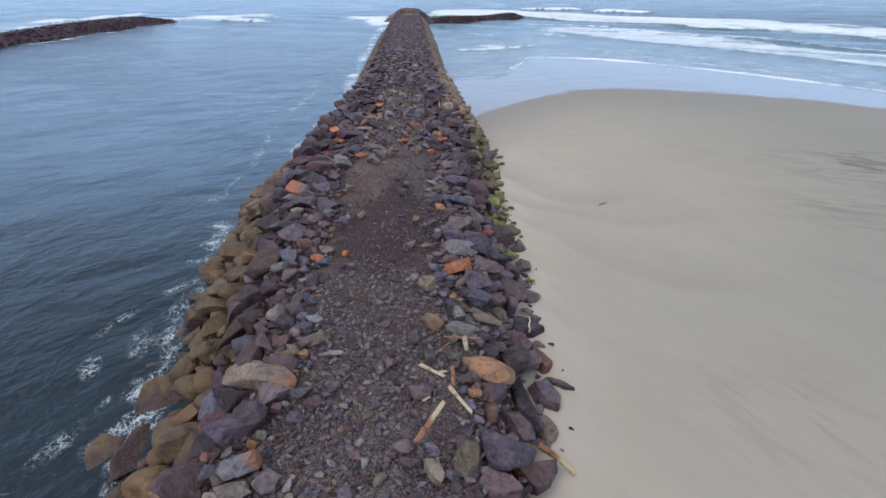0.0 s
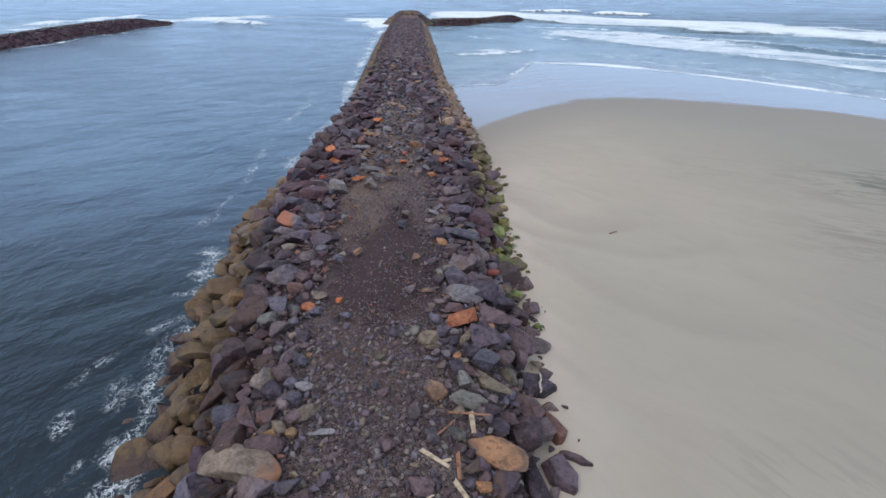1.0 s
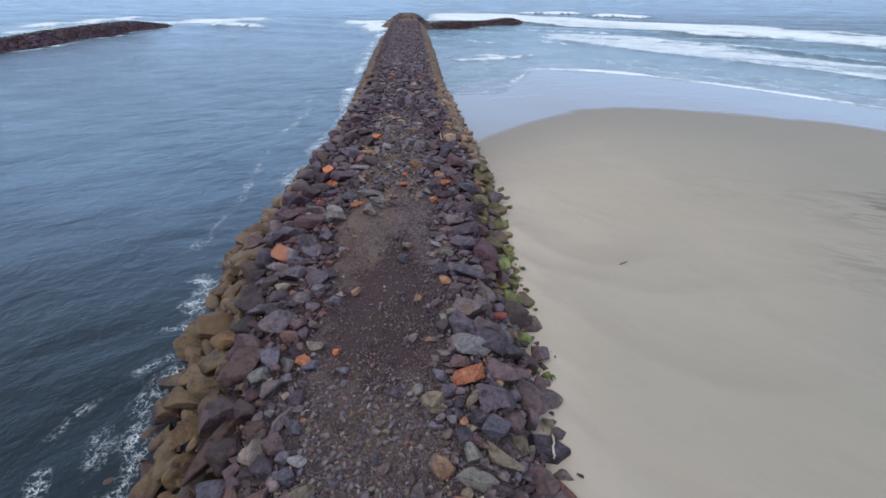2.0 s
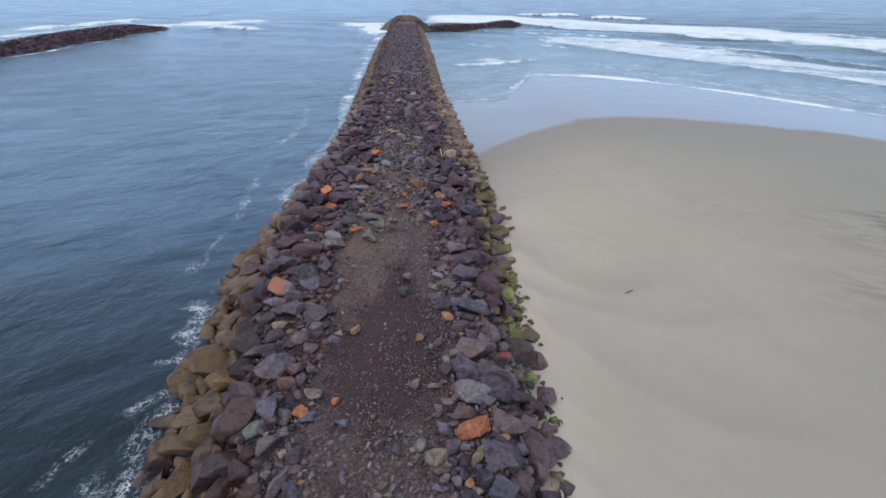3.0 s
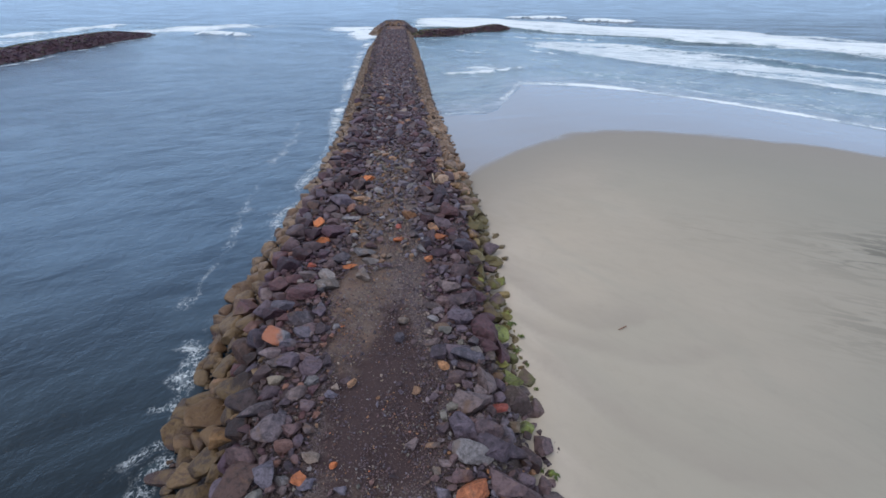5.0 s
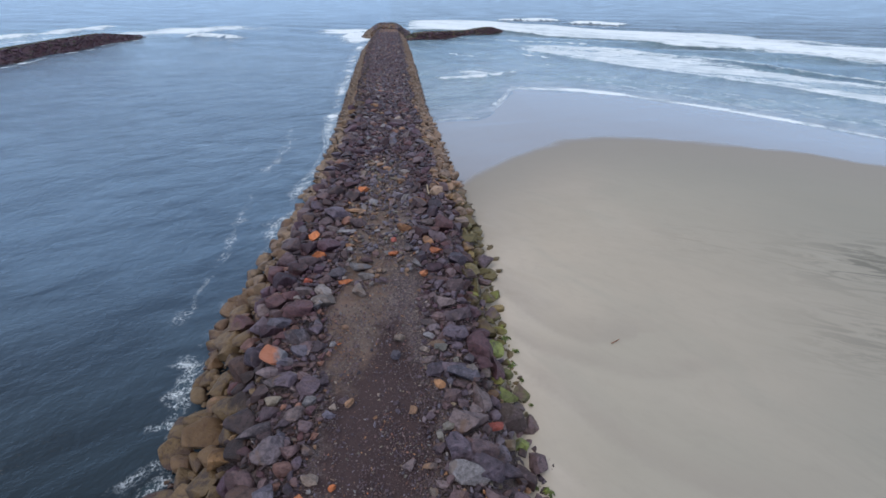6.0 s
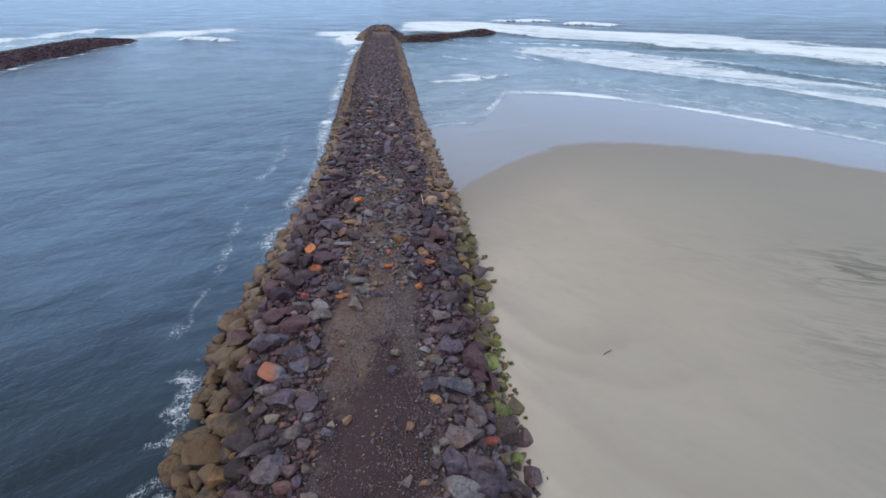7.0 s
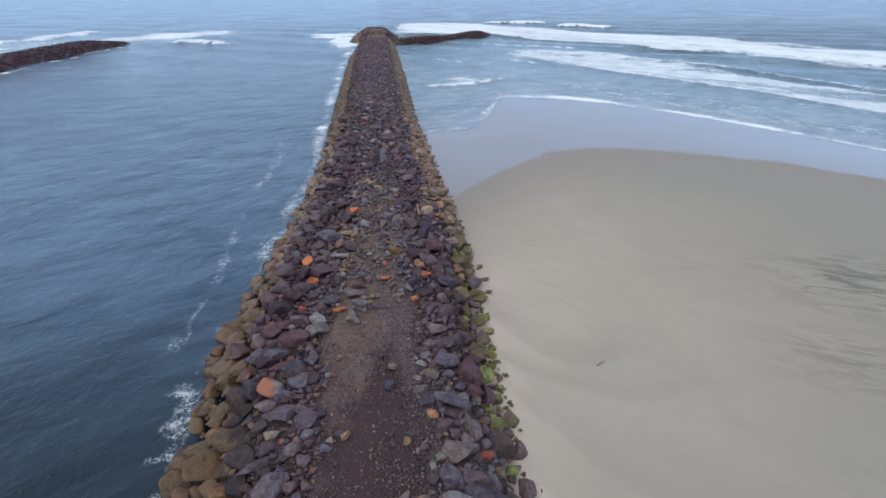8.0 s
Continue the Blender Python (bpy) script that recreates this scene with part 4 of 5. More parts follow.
boulder("bark", -8.38, 17.55, 1.22, 0.90, 0.72, 32)
boulder("algae", 2.72, 17.74, 0.94, 0.76, 0.61, -28)
boulder("grey", -6.79, 17.79, 1.00, 0.57, 0.46, 7)
boulder("slate", -6.45, 17.85, 1.03, 0.74, 0.59, -15)
boulder("grey", 0.83, 18.07, 1.38, 0.66, 0.53, -12)
boulder("pale", 1.22, 18.15, 0.59, 0.57, 0.45, -28)
boulder("slate", -8.10, 18.20, 0.57, 0.49, 0.39, -0)
boulder("pale", -6.26, 18.30, 0.35, 0.27, 0.21, -0)
boulder("slate", 0.49, 18.32, 1.19, 0.54, 0.43, 1)
boulder("grey", -7.31, 18.42, 0.99, 0.67, 0.54, 9)
boulder("tan", -11.05, 18.72, 1.51, 0.72, 0.57, 23)
boulder("bark", -8.33, 18.82, 0.81, 0.70, 0.56, -4)
boulder("grey", -0.62, 18.84, 0.71, 0.26, 0.21, 11)
boulder("grey", -6.74, 18.98, 0.72, 0.39, 0.31, -0)
boulder("plum", 2.47, 19.03, 1.49, 0.75, 0.60, -84)
boulder("plum", 1.76, 19.03, 1.02, 0.84, 0.67, -16)
boulder("half_rust", -7.30, 19.20, 1.1, 0.85, 0.75, 205)
boulder("grey", -2.04, 19.16, 0.41, 0.39, 0.31, -0)
boulder("pale", -0.73, 19.50, 0.41, 0.33, 0.26, -39)
boulder("pale", -0.84, 19.54, 0.32, 0.28, 0.23, -0)
boulder("plum", 1.65, 19.58, 1.41, 1.22, 0.98, -41)
boulder("olive", -0.04, 19.58, 0.61, 0.40, 0.32, 23)
boulder("grey", -6.26, 19.59, 0.78, 0.57, 0.46, -15)
boulder("slate", -6.11, 19.78, 0.79, 0.54, 0.43, 10)
boulder("tan", -0.20, 19.79, 0.79, 0.33, 0.27, 3)
boulder("ochre", -10.58, 19.94, 1.62, 1.08, 0.87, -50)
boulder("pale", -1.97, 20.19, 0.50, 0.41, 0.33, -16)
boulder("slate", 0.91, 20.29, 1.00, 0.75, 0.60, 22)
boulder("pale", -0.58, 20.35, 0.54, 0.34, 0.27, -4)
boulder("slate", 0.59, 20.40, 1.08, 0.83, 0.66, -0)
boulder("slate", 0.26, 20.47, 0.99, 0.69, 0.55, 7)
boulder("grey", -6.61, 20.50, 1.27, 1.05, 0.84, -35)
boulder("plum", -7.20, 20.63, 1.16, 0.66, 0.53, 22)
boulder("plum", -9.57, 20.66, 1.04, 0.64, 0.51, 3)
boulder("plum", 1.84, 20.77, 0.96, 0.73, 0.59, -0)
boulder("plum", -8.04, 20.88, 0.95, 0.75, 0.60, -26)
boulder("redbrown", -9.21, 21.16, 0.92, 0.85, 0.68, 58)
boulder("grey", -5.84, 21.28, 0.67, 0.39, 0.31, 77)
boulder("algae", 3.02, 21.29, 0.65, 0.48, 0.38, -17)
boulder("grey", -0.57, 21.32, 0.79, 0.42, 0.34, 3)
boulder("grey", -7.73, 21.41, 1.11, 0.70, 0.56, 30)
boulder("slate", -0.08, 21.55, 0.59, 0.46, 0.37, -30)
boulder("slate", 0.73, 21.66, 1.50, 0.86, 0.69, 7)
boulder("ochre", 2.27, 21.68, 1.45, 0.94, 0.75, -90)
boulder("plum", 1.61, 22.20, 0.95, 0.68, 0.54, -18)
boulder("plum", -7.13, 22.25, 1.25, 0.90, 0.72, 19)
boulder("algae", 3.19, 22.28, 0.69, 0.43, 0.34, -44)
boulder("plum", -6.99, 22.34, 1.37, 0.93, 0.75, 3)
boulder("algae", 2.66, 22.57, 0.57, 0.42, 0.34, -44)
boulder("grey", 0.27, 22.69, 1.14, 0.76, 0.60, -11)
boulder("plum", -8.32, 22.84, 0.90, 0.88, 0.70, 29)
boulder("pale", -6.21, 22.87, 0.97, 0.71, 0.57, 57)
boulder("pale", -6.00, 23.03, 1.14, 0.79, 0.64, 29)
boulder("ochre", -11.49, 23.23, 1.74, 1.57, 1.26, -34)
boulder("plum", 1.64, 23.39, 0.89, 0.71, 0.57, -33)
boulder("pale", -7.56, 23.39, 0.78, 0.35, 0.28, -4)
boulder("plum", -7.90, 23.45, 1.48, 0.83, 0.67, 46)
boulder("pale", -4.31, 23.85, 1.02, 0.62, 0.49, -70)
boulder("pale", -6.21, 23.93, 1.04, 0.68, 0.54, -47)
boulder("plum", -10.88, 23.93, 1.65, 1.41, 1.13, -34)
boulder("grey", -7.12, 23.94, 0.99, 0.50, 0.40, 9)
boulder("slate", 0.90, 23.98, 1.01, 0.72, 0.58, -4)
boulder("umber", 0.15, 24.76, 1.43, 0.52, 0.42, -12)
boulder("rust", -5.12, 24.76, 0.81, 0.33, 0.26, 12)
boulder("plum", -8.43, 24.88, 1.23, 1.02, 0.82, 13)
boulder("rustred", -7.18, 24.90, 0.48, 0.29, 0.23, -4)
boulder("moss", 2.16, 25.13, 1.70, 0.50, 0.40, -93)
boulder("moss", 3.15, 25.15, 0.94, 0.75, 0.60, 24)
boulder("pale", -4.02, 25.20, 0.97, 0.41, 0.33, 4)
boulder("rust", -0.78, 25.40, 0.66, 0.36, 0.29, 61)
boulder("grey", -5.70, 25.47, 1.03, 0.68, 0.54, 21)
boulder("plum", -7.89, 25.88, 1.09, 0.83, 0.67, -39)
boulder("pale", -4.48, 26.08, 1.26, 0.58, 0.46, 1)
boulder("pale", -1.21, 26.42, 0.80, 0.44, 0.35, -55)
boulder("slate", 1.10, 26.66, 1.09, 0.87, 0.70, -35)
boulder("rust", -2.62, 27.49, 0.63, 0.32, 0.26, 13)
boulder("ochre", -12.13, 27.51, 1.12, 0.96, 0.77, 65)
boulder("moss", 3.52, 27.55, 0.94, 0.60, 0.48, -65)
boulder("moss", 2.87, 27.57, 0.98, 0.51, 0.41, 12)
boulder("rust", -7.16, 27.62, 0.81, 0.52, 0.42, -4)
boulder("rust", -0.04, 27.76, 0.82, 0.41, 0.33, -4)
boulder("grey", -1.69, 28.05, 0.78, 0.50, 0.40, -35)
boulder("plum", -6.81, 28.51, 1.39, 1.16, 0.93, -43)
boulder("rusttan", -5.49, 28.55, 0.69, 0.42, 0.33, -33)
boulder("rusttan", -0.56, 28.89, 1.04, 0.44, 0.36, -66)
boulder("rustred", -2.74, 29.10, 0.33, 0.34, 0.27, -4)
boulder("plum", -11.09, 29.45, 1.19, 0.89, 0.71, 33)
boulder("slate", 0.17, 29.51, 1.24, 0.87, 0.70, -22)
boulder("ochre", -12.51, 29.57, 1.39, 0.87, 0.69, 88)
boulder("rust", -7.88, 29.71, 1.09, 0.64, 0.51, -73)
boulder("pale", -5.94, 30.35, 1.23, 0.40, 0.32, -4)
boulder("moss", 2.17, 30.45, 1.30, 0.91, 0.73, 14)
boulder("grey", -6.94, 30.70, 0.89, 0.49, 0.39, -4)
boulder("rusttan", -2.13, 30.75, 0.97, 0.58, 0.47, 6)
boulder("grey", -0.52, 31.39, 0.92, 0.64, 0.51, -4)
boulder("slate", -5.31, 31.42, 1.00, 0.77, 0.62, -21)
boulder("slate", -7.50, 31.65, 0.97, 0.64, 0.51, 17)
boulder("redbrown", -6.13, 31.71, 0.88, 0.69, 0.55, -4)
boulder("tan", 1.85, 32.39, 1.09, 1.06, 0.85, -4)
boulder("slate", -7.09, 32.71, 1.63, 1.23, 0.98, -46)
boulder("ochre", -13.01, 32.77, 1.13, 1.00, 0.80, 53)
boulder("rusttan", -5.76, 33.37, 1.42, 0.43, 0.35, -4)
boulder("tan", -12.63, 34.56, 1.20, 0.94, 0.75, 55)
boulder("rusttan", -1.17, 34.96, 1.28, 0.81, 0.65, -40)
boulder("slate", -6.05, 35.65, 1.25, 1.02, 0.82, -4)
boulder("rust", -5.65, 37.15, 0.93, 0.59, 0.47, -4)


# ---- split flat rocks at the sand's edge ----
def flat_rock(tone, label, x, y, length, width, thick, turn, lean, seed, vein=0.0):
    """A flat, sharp-cornered piece of split rock, half sunk in the sand; with a quartz vein across it where one is given."""
    rng = random.Random(seed)
    corners = rng.randint(5, 7)
    outline = []
    for i in range(corners):
        a = 2 * math.pi * (i + rng.uniform(-0.22, 0.22)) / corners
        far = rng.uniform(0.82, 1.1) / max(abs(math.cos(a)), abs(math.sin(a))) ** 0.55
        outline.append((0.5 * length * far * math.cos(a), 0.5 * width * far * math.sin(a)))
    bm = bmesh.new()
    rings = []
    for level, share in ((-0.5, 1.04), (0.15, 1.0), (0.5, 0.88)):
        rings.append([bm.verts.new((share * px, share * py, thick * (level + rng.uniform(-0.1, 0.1) * (level > 0)))) for px, py in outline])
    for low, top in zip(rings, rings[1:]):
        for i in range(corners):
            bm.faces.new((low[i], low[(i + 1) % corners], top[(i + 1) % corners], top[i]))
    bm.faces.new(rings[0][::-1])
    middle = bm.verts.new((0.08 * length, 0.05 * width, 0.55 * thick))
    for i in range(corners):
        bm.faces.new((rings[-1][i], rings[-1][(i + 1) % corners], middle))
    bmesh.ops.bevel(bm, geom=bm.edges[:], offset=0.022, segments=1, affect="EDGES")
    bmesh.ops.triangulate(bm, faces=bm.faces)
    bmesh.ops.subdivide_edges(bm, edges=bm.edges[:], cuts=2, use_grid_fill=True)
    for v in bm.verts:
        v.co += v.normal * 0.03 * noise.noise(v.co * 4.0 + Vector((seed, 0, 0)))
    me = bpy.data.meshes.new("flat_rock")
    bm.to_mesh(me)
    bm.free()
    me.materials.append(ROCK[tone])
    ob = new("flat_rock", me)
    ground = max(float(beach_z(x, y)), jetty_z(x, y) - 0.15)
    ob.matrix_world = pose(x, y, ground + 0.25 * thick, 0, lean, 0) @ pose(0, 0, 0, 0, 0, turn)
    for k in (-0.34, 0.0, 0.34):
        PLACED.append((x + k * length * math.cos(radians(turn)), y + k * length * math.sin(radians(turn)), 0.62 * width))
    if vein:
        bm = bmesh.new()
        bmesh.ops.create_grid(bm, x_segments=1, y_segments=12, size=0.5)
        for v in bm.verts:
            wobble = 0.02 * math.sin(9 * v.co.y) + 0.012 * math.sin(23 * v.co.y)
            v.co = (vein * length + v.co.x * 0.05 + wobble, v.co.y * 0.84 * width, 0.66 * thick)
        tip = bmesh.ops.extrude_face_region(bm, geom=bm.faces[:])
        for v in tip["geom"]:
            if isinstance(v, bmesh.types.BMVert):
                v.co.z -= 0.4 * thick
        bmesh.ops.recalc_face_normals(bm, faces=bm.faces)
        vm = bpy.data.meshes.new("vein")
        bm.to_mesh(vm)
        bm.free()
        vm.materials.append(QUARTZ)
        line = new("vein", vm)
        line.parent = ob
        tagged(line, "pale quartz vein")
    return tagged(ob, label, "stone", "flat rocks at the sand's edge")


flat_rock("slate", "flat dark slab with a pale quartz vein, half sunk in sand", 3.0, 11.1, 1.45, 0.85, 0.4, -10, 7, 3, 0.02)
flat_rock("redbrown", "red-brown wedge of split rock resting on the sand", 3.14, 9.6, 1.1, 0.5, 0.4, -62, 14, 5)
flat_rock("slate", "large dark split slab tilted onto the sand", 3.1, 8.2, 1.15, 0.78, 0.42, -58, 18, 8)
flat_rock("slate", "thin dark sliver of slate lying on sand", 3.58, 8.7, 0.95, 0.24, 0.16, -24, 6, 11)
flat_rock("slate", "dark pointed slab at the foot of the jetty", 2.6, 12.2, 1.3, 0.62, 0.5, 84, 12, 14)
flat_rock("slate", "dark angular slab with sand lying round it", 2.85, 14.4, 1.0, 0.5, 0.4, -34, 12, 17)
flat_rock("algae", "dark slab whose top is green with algae", 2.98, 19.3, 0.75, 0.42, 0.34, -20, 10, 21)
flat_rock("moss", "olive-filmed flat slab at the sand's edge", 3.3, 24.0, 0.85, 0.5, 0.35, 12, 8, 24)

# ---- driftwood ----
def timber(a, b, wide, thick, material, label, bend=0.0):
    """A weathered, split piece of wood from a to b, with a broken end."""
    a, b = Vector(a), Vector(b)
    long = (b - a).length
    bm = bmesh.new()
    rings, seg = 9, 8
    rng = random.Random(int(long * 1000))
    rows = []
    for i in range(rings):
        s = i / (rings - 1)
        taper = 1.0 - 0.25 * s + 0.08 * rng.uniform(-1, 1)
        row = []
        for j in range(seg):
            ang = 2 * math.pi * (j + 0.5) / seg
            cy, cz = math.cos(ang), math.sin(ang)
            sq = 1 / max(abs(cy), abs(cz)) ** 0.7
            jag = rng.uniform(-0.06, 0.06) * long if i in (0, rings - 1) else 0
            row.append(bm.verts.new((s * long + jag, cy * sq * wide / 2 * taper + bend * math.sin(s * 3.1), cz * sq * thick / 2 * taper)))
        rows.append(row)
    for r0, r1 in zip(rows, rows[1:]):
        for j in range(seg):
            bm.faces.new((r0[j], r1[j], r1[(j + 1) % seg], r0[(j + 1) % seg]))
    bm.faces.new(rows[0][::-1])
    bm.faces.new(rows[-1])
    bmesh.ops.recalc_face_normals(bm, faces=bm.faces)
    me = bpy.data.meshes.new("driftwood")
    bm.to_mesh(me)
    bm.free()
    me.materials.append(material)
    ob = new("driftwood", me)
    for i in range(9):
        p = a.lerp(b, i / 8)
        PLACED.append((p.x, p.y, 0.5 * wide + 0.03))
    ob.matrix_world = Matrix.Translation(a) @ (b - a).to_track_quat("X", "Z").to_matrix().to_4x4()
    return tagged(ob, label, "driftwood", "driftwood on the jetty")


timber((-0.50, 5.62, 4.10), (0.07, 6.58, 4.14), 0.14, 0.07, TWO_TONE_WOOD, "split red-brown driftwood plank, bleached at one end")
timber((0.21, 7.08, 4.10), (0.73, 6.35, 4.10), 0.11, 0.06, PALE_WOOD, "bleached driftwood plank lying across dark stones")
timber((-0.56, 7.81, 4.08), (0.07, 7.40, 4.12), 0.11, 0.05, PALE_WOOD, "short bleached board lying on the gravel")
timber((0.06, 8.79, 4.14), (1.09, 8.65, 4.22), 0.06, 0.045, RED_WOOD, "thin red-brown batten lying across stones")
timber((0.65, 8.80, 4.12), (0.68, 8.06, 4.36), 0.14, 0.10, PALE_WOOD, "stubby bleached post propped on a stone")
timber((0.29, 7.72, 4.10), (0.32, 7.08, 4.14), 0.11, 0.06, RED_WOOD, "short red-brown board wedged between stones")
timber((2.45, 6.25, 2.95), (3.35, 5.95, 2.28), 0.17, 0.14, TWO_TONE_WOOD, "red-brown, half-bleached log sloping from the stones to the sand", 0.04)
timber((-0.17, 8.21, 4.08), (0.22, 8.57, 4.12), 0.045, 0.03, RED_WOOD, "thin brown stick lying among dark stones")
timber((-0.06, 7.52, 4.10), (0.14, 7.56, 4.12), 0.08, 0.04, PALE_WOOD, "small splinter of bleached wood on gravel")
timber((-0.43, 6.70, 4.04), (-0.25, 6.80, 4.06), 0.055, 0.03, PALE_WOOD, "small chip of bleached wood on gravel")
timber((0.08, 38.2, 4.2), (0.45, 37.2, 4.25), 0.12, 0.08, RED_WOOD, "red-brown plank lying across far rubble")
timber((-0.54, 37.3, 4.2), (-0.42, 35.6, 4.18), 0.09, 0.07, PALE_WOOD, "long bleached stick lying on far rubble")
timber((8.66, 21.05, float(beach_z(8.66, 21.05)) + 0.09), (9.14, 21.30, float(beach_z(9.14, 21.3)) + 0.09), 0.05, 0.05, RED_WOOD, "lone dark stick lying on smooth sand")


# ---- stones of the jetty ----
CELL = 1.0
GRID = {}


def remember(x, y, r):
    GRID.setdefault((math.floor(x / CELL), math.floor(y / CELL)), []).append((x, y, r))


def free_spot(x, y, r, close):
    a, b = math.floor(x / CELL), math.floor(y / CELL)
    for i in range(a - 2, a + 3):
        for j in range(b - 2, b + 3):
            for px, py, pr in GRID.get((i, j), ()):
                lim = close * (r + pr)
                if (px - x) ** 2 + (py - y) ** 2 < lim * lim:
                    return False
    return True


for px, py, pr in PLACED:
    remember(px, py, pr)

DICE = random.Random(11)
STONES = []  # x, y, z, radius, tone


def tone_at(u, y, lo, hi):
    """What stone lies where on the mound."""
    d = DICE.random()
    if y < 13 and u > -2.8 and DICE.random() < 0.35:
        return "grey" if d < 0.7 else "olive" if d < 0.82 else "pale"
    if 195 < y < 209 and abs(u) < 4 and d < 0.5:
        return "rusttan"
    left, right = u + lo, hi - u  # inwards from the water, from the sand
    if left < (2.4 if y < 33 else 3.1 if y < 48 else 2.9) + 0.5 * math.sin(0.5 * y):
        if y > 33:
            return "dun" if d < (0.35 if y < 45 else 0.6) else "tan" if d < 0.72 else "ochre" if d < 0.82 else "rusttan" if d < 0.92 else "umber"
        return "ochre" if d < 0.42 else "tan" if d < 0.7 else "bark" if d < 0.92 else "redbrown"
    if 22 < y < 60 and left < 6.4 and u < -1.8:
        return "plum" if d < 0.42 else "slate" if d < 0.66 else "umber" if d < 0.93 else "grey" if d < 0.97 else "redbrown"
    if left < 4.6:
        return "bark" if d < 0.5 else "plum" if d < 0.66 else "umber" if d < 0.82 else "slate" if d < 0.9 else "ochre" if d < 0.95 else "redbrown"
    if 13 < y < 30 and u < -1.9:
        return "umber" if d < 0.5 else "slate" if d < 0.68 else "plum" if d < 0.8 else "grey" if d < 0.92 else "redbrown"
    if right < (2.3 if y < 50 else 2.6) + 0.5 * math.sin(0.37 * y) and y > 36:
        return "dun" if d < (0.2 if y < 50 else 0.5) else "tan" if d < 0.64 else "ochre" if d < 0.72 else "rusttan" if d < 0.88 else "slate"
    if right < 1.2 and y > 17:
        return "moss" if d < 0.34 else "algae" if d < 0.42 else "slate" if d < 0.72 else "ochre" if d < 0.88 else "tan"
    if 25 < y < 44 and abs(u + 0.3) < 2.3:
        return "grey" if d < 0.34 else "olive" if d < 0.46 else "pale" if d < 0.56 else "tan" if d < 0.68 else "umber" if d < 0.92 else "rusttan"
    if right < 4.2 and 20 < y < 60:
        return "plum" if d < 0.36 else "slate" if d < 0.8 else "umber" if d < 0.92 else "grey"
    if right < 3.6:
        return "slate" if d < 0.5 else "umber" if d < 0.68 else "grey" if d < 0.9 else "olive" if d < 0.96 else "rusttan"
    if y > 40:
        return "umber" if d < 0.24 else "plum" if d < 0.5 else "slate" if d < 0.76 else "grey" if d < 0.88 else "rusttan" if d < (0.91 if y < 60 else 0.893) else "pale" if d < 0.93 else "redbrown" if d < 0.996 else "rust"
    return "grey" if d < 0.32 else "umber" if d < 0.64 else "slate" if d < 0.84 else "olive" if d < 0.89 else "pale" if d < 0.935 else "rusttan" if d < 0.965 else "redbrown" if d < 0.993 else "rust"


def scatter(tries, y0, y1, r0, r1, where, close, tones=()):
    """Lay stones of a size wherever the mound has room for them."""
    for _ in range(tries):
        y = DICE.uniform(y0, y1)
        lo, hi = float(left_reach(y)), float(right_reach(y))
        u = DICE.uniform(-lo - 0.1, hi + 0.9)
        r = r0 + (r1 - r0) * DICE.random() ** (2.2 if tones else 1.0)
        if DICE.random() > where(u, y, lo, hi):
            continue
        x = u + axis_x(y)
        if free_spot(x, y, r, close):
            remember(x, y, r)
            tone = tone_at(u, y, lo, hi)
            if r < 0.1 and DICE.random() < 0.05:
                tone = "pale"
            elif r < 0.07 and tone in ("grey", "slate") and DICE.random() < 0.7:
                tone = "umber"
            if r < 0.12 and y < 13 and tone in ("rust", "rusttan", "redbrown") and DICE.random() < 0.75:
                tone = "grey"
            if r > 0.2 and tone in ("rust", "rusttan") and y < 40:
                tone = "umber"
            if r < 0.2 and tone == "rust" and DICE.random() < 0.75:
                tone = "rusttan"
            if u > hi + 0.3:
                tone = "slate"
            if tones:
                tone = DICE.choice(tones)
            STONES.append((x, y, max(jetty_z(x, y), float(beach_z(x, y)) - 0.1 if u > 4 else -9), r, tone))


def on_track(u, y, half):
    """Whether a place belongs to the track, whose sides wander."""
    return abs(u - 0.2) - (0.35 if y < 27 else 0.0) + 0.55 * wave_hash(1.1 * u + 2, 0.8 * y) + 0.35 * wave_hash(2.3 * u, 2.1 * y) < half


def slopes(u, y, lo, hi):
    if u > hi + 0.25:
        return 0.0
    return 1.0 if u < -lo + 4.2 else 0.8 if u > hi - 1.7 else 0.05 if abs(u) > 2.4 or y > 45 else 0.0


def shoulders(u, y, lo, hi):
    if u > hi + 0.25:
        return 0.12 if y > 38 else 0.03 if y > 16 and u < hi + 0.5 else 0.0
    if on_track(u, y, 2.15) and y < 60:
        return 0.003 if y < 24 or wave_hash(1.5 * u, 1.2 * y) > (y - 42) / 18 else 0.5
    if u < -lo + 3.4:
        return 0.4
    return 1.0 if u < -lo + 5.2 or u > hi - 2.6 else 0.3


def crest(u, y, lo, hi):
    if u > hi + 0.25:
        return 0.06 if y > 36 else 0.008
    if u < -lo + 3.6 and y < 70:
        return 0.1
    if on_track(u, y, 2.3) and y < 50:
        if y > 20 and wave_hash(2.1 * u + 3, 1.7 * y) > (y - 30) / 12:
            return 0.008 if on_track(u, y, 1.8) else 0.3
        return min(0.9, max(0.006 if on_track(u, y, 1.8) else 0.4, 0.07 * (y - 22)))
    return 1.0


def anywhere(u, y, lo, hi):
    bare = (0.012 if 12.5 < y < 27 else 0.3 if y < 12 else 0.2) if on_track(u, y, 1.7) else 1.0
    return bare if -lo + 3.8 < u < hi - 0.6 else 0.03


def chips(u, y, lo, hi):
    if abs(u + 0.2) < 1.9 and wave_hash(1.9 * u + 0.4 * y, 0.8 * y) < (0.12 if 12.5 < y < 24 else -0.3):
        return 0.12
    bare = 0.75 if abs(u + 0.2) < 1.8 else 0.8
    return bare if -lo + 3.8 < u < hi - 0.6 else 0.03


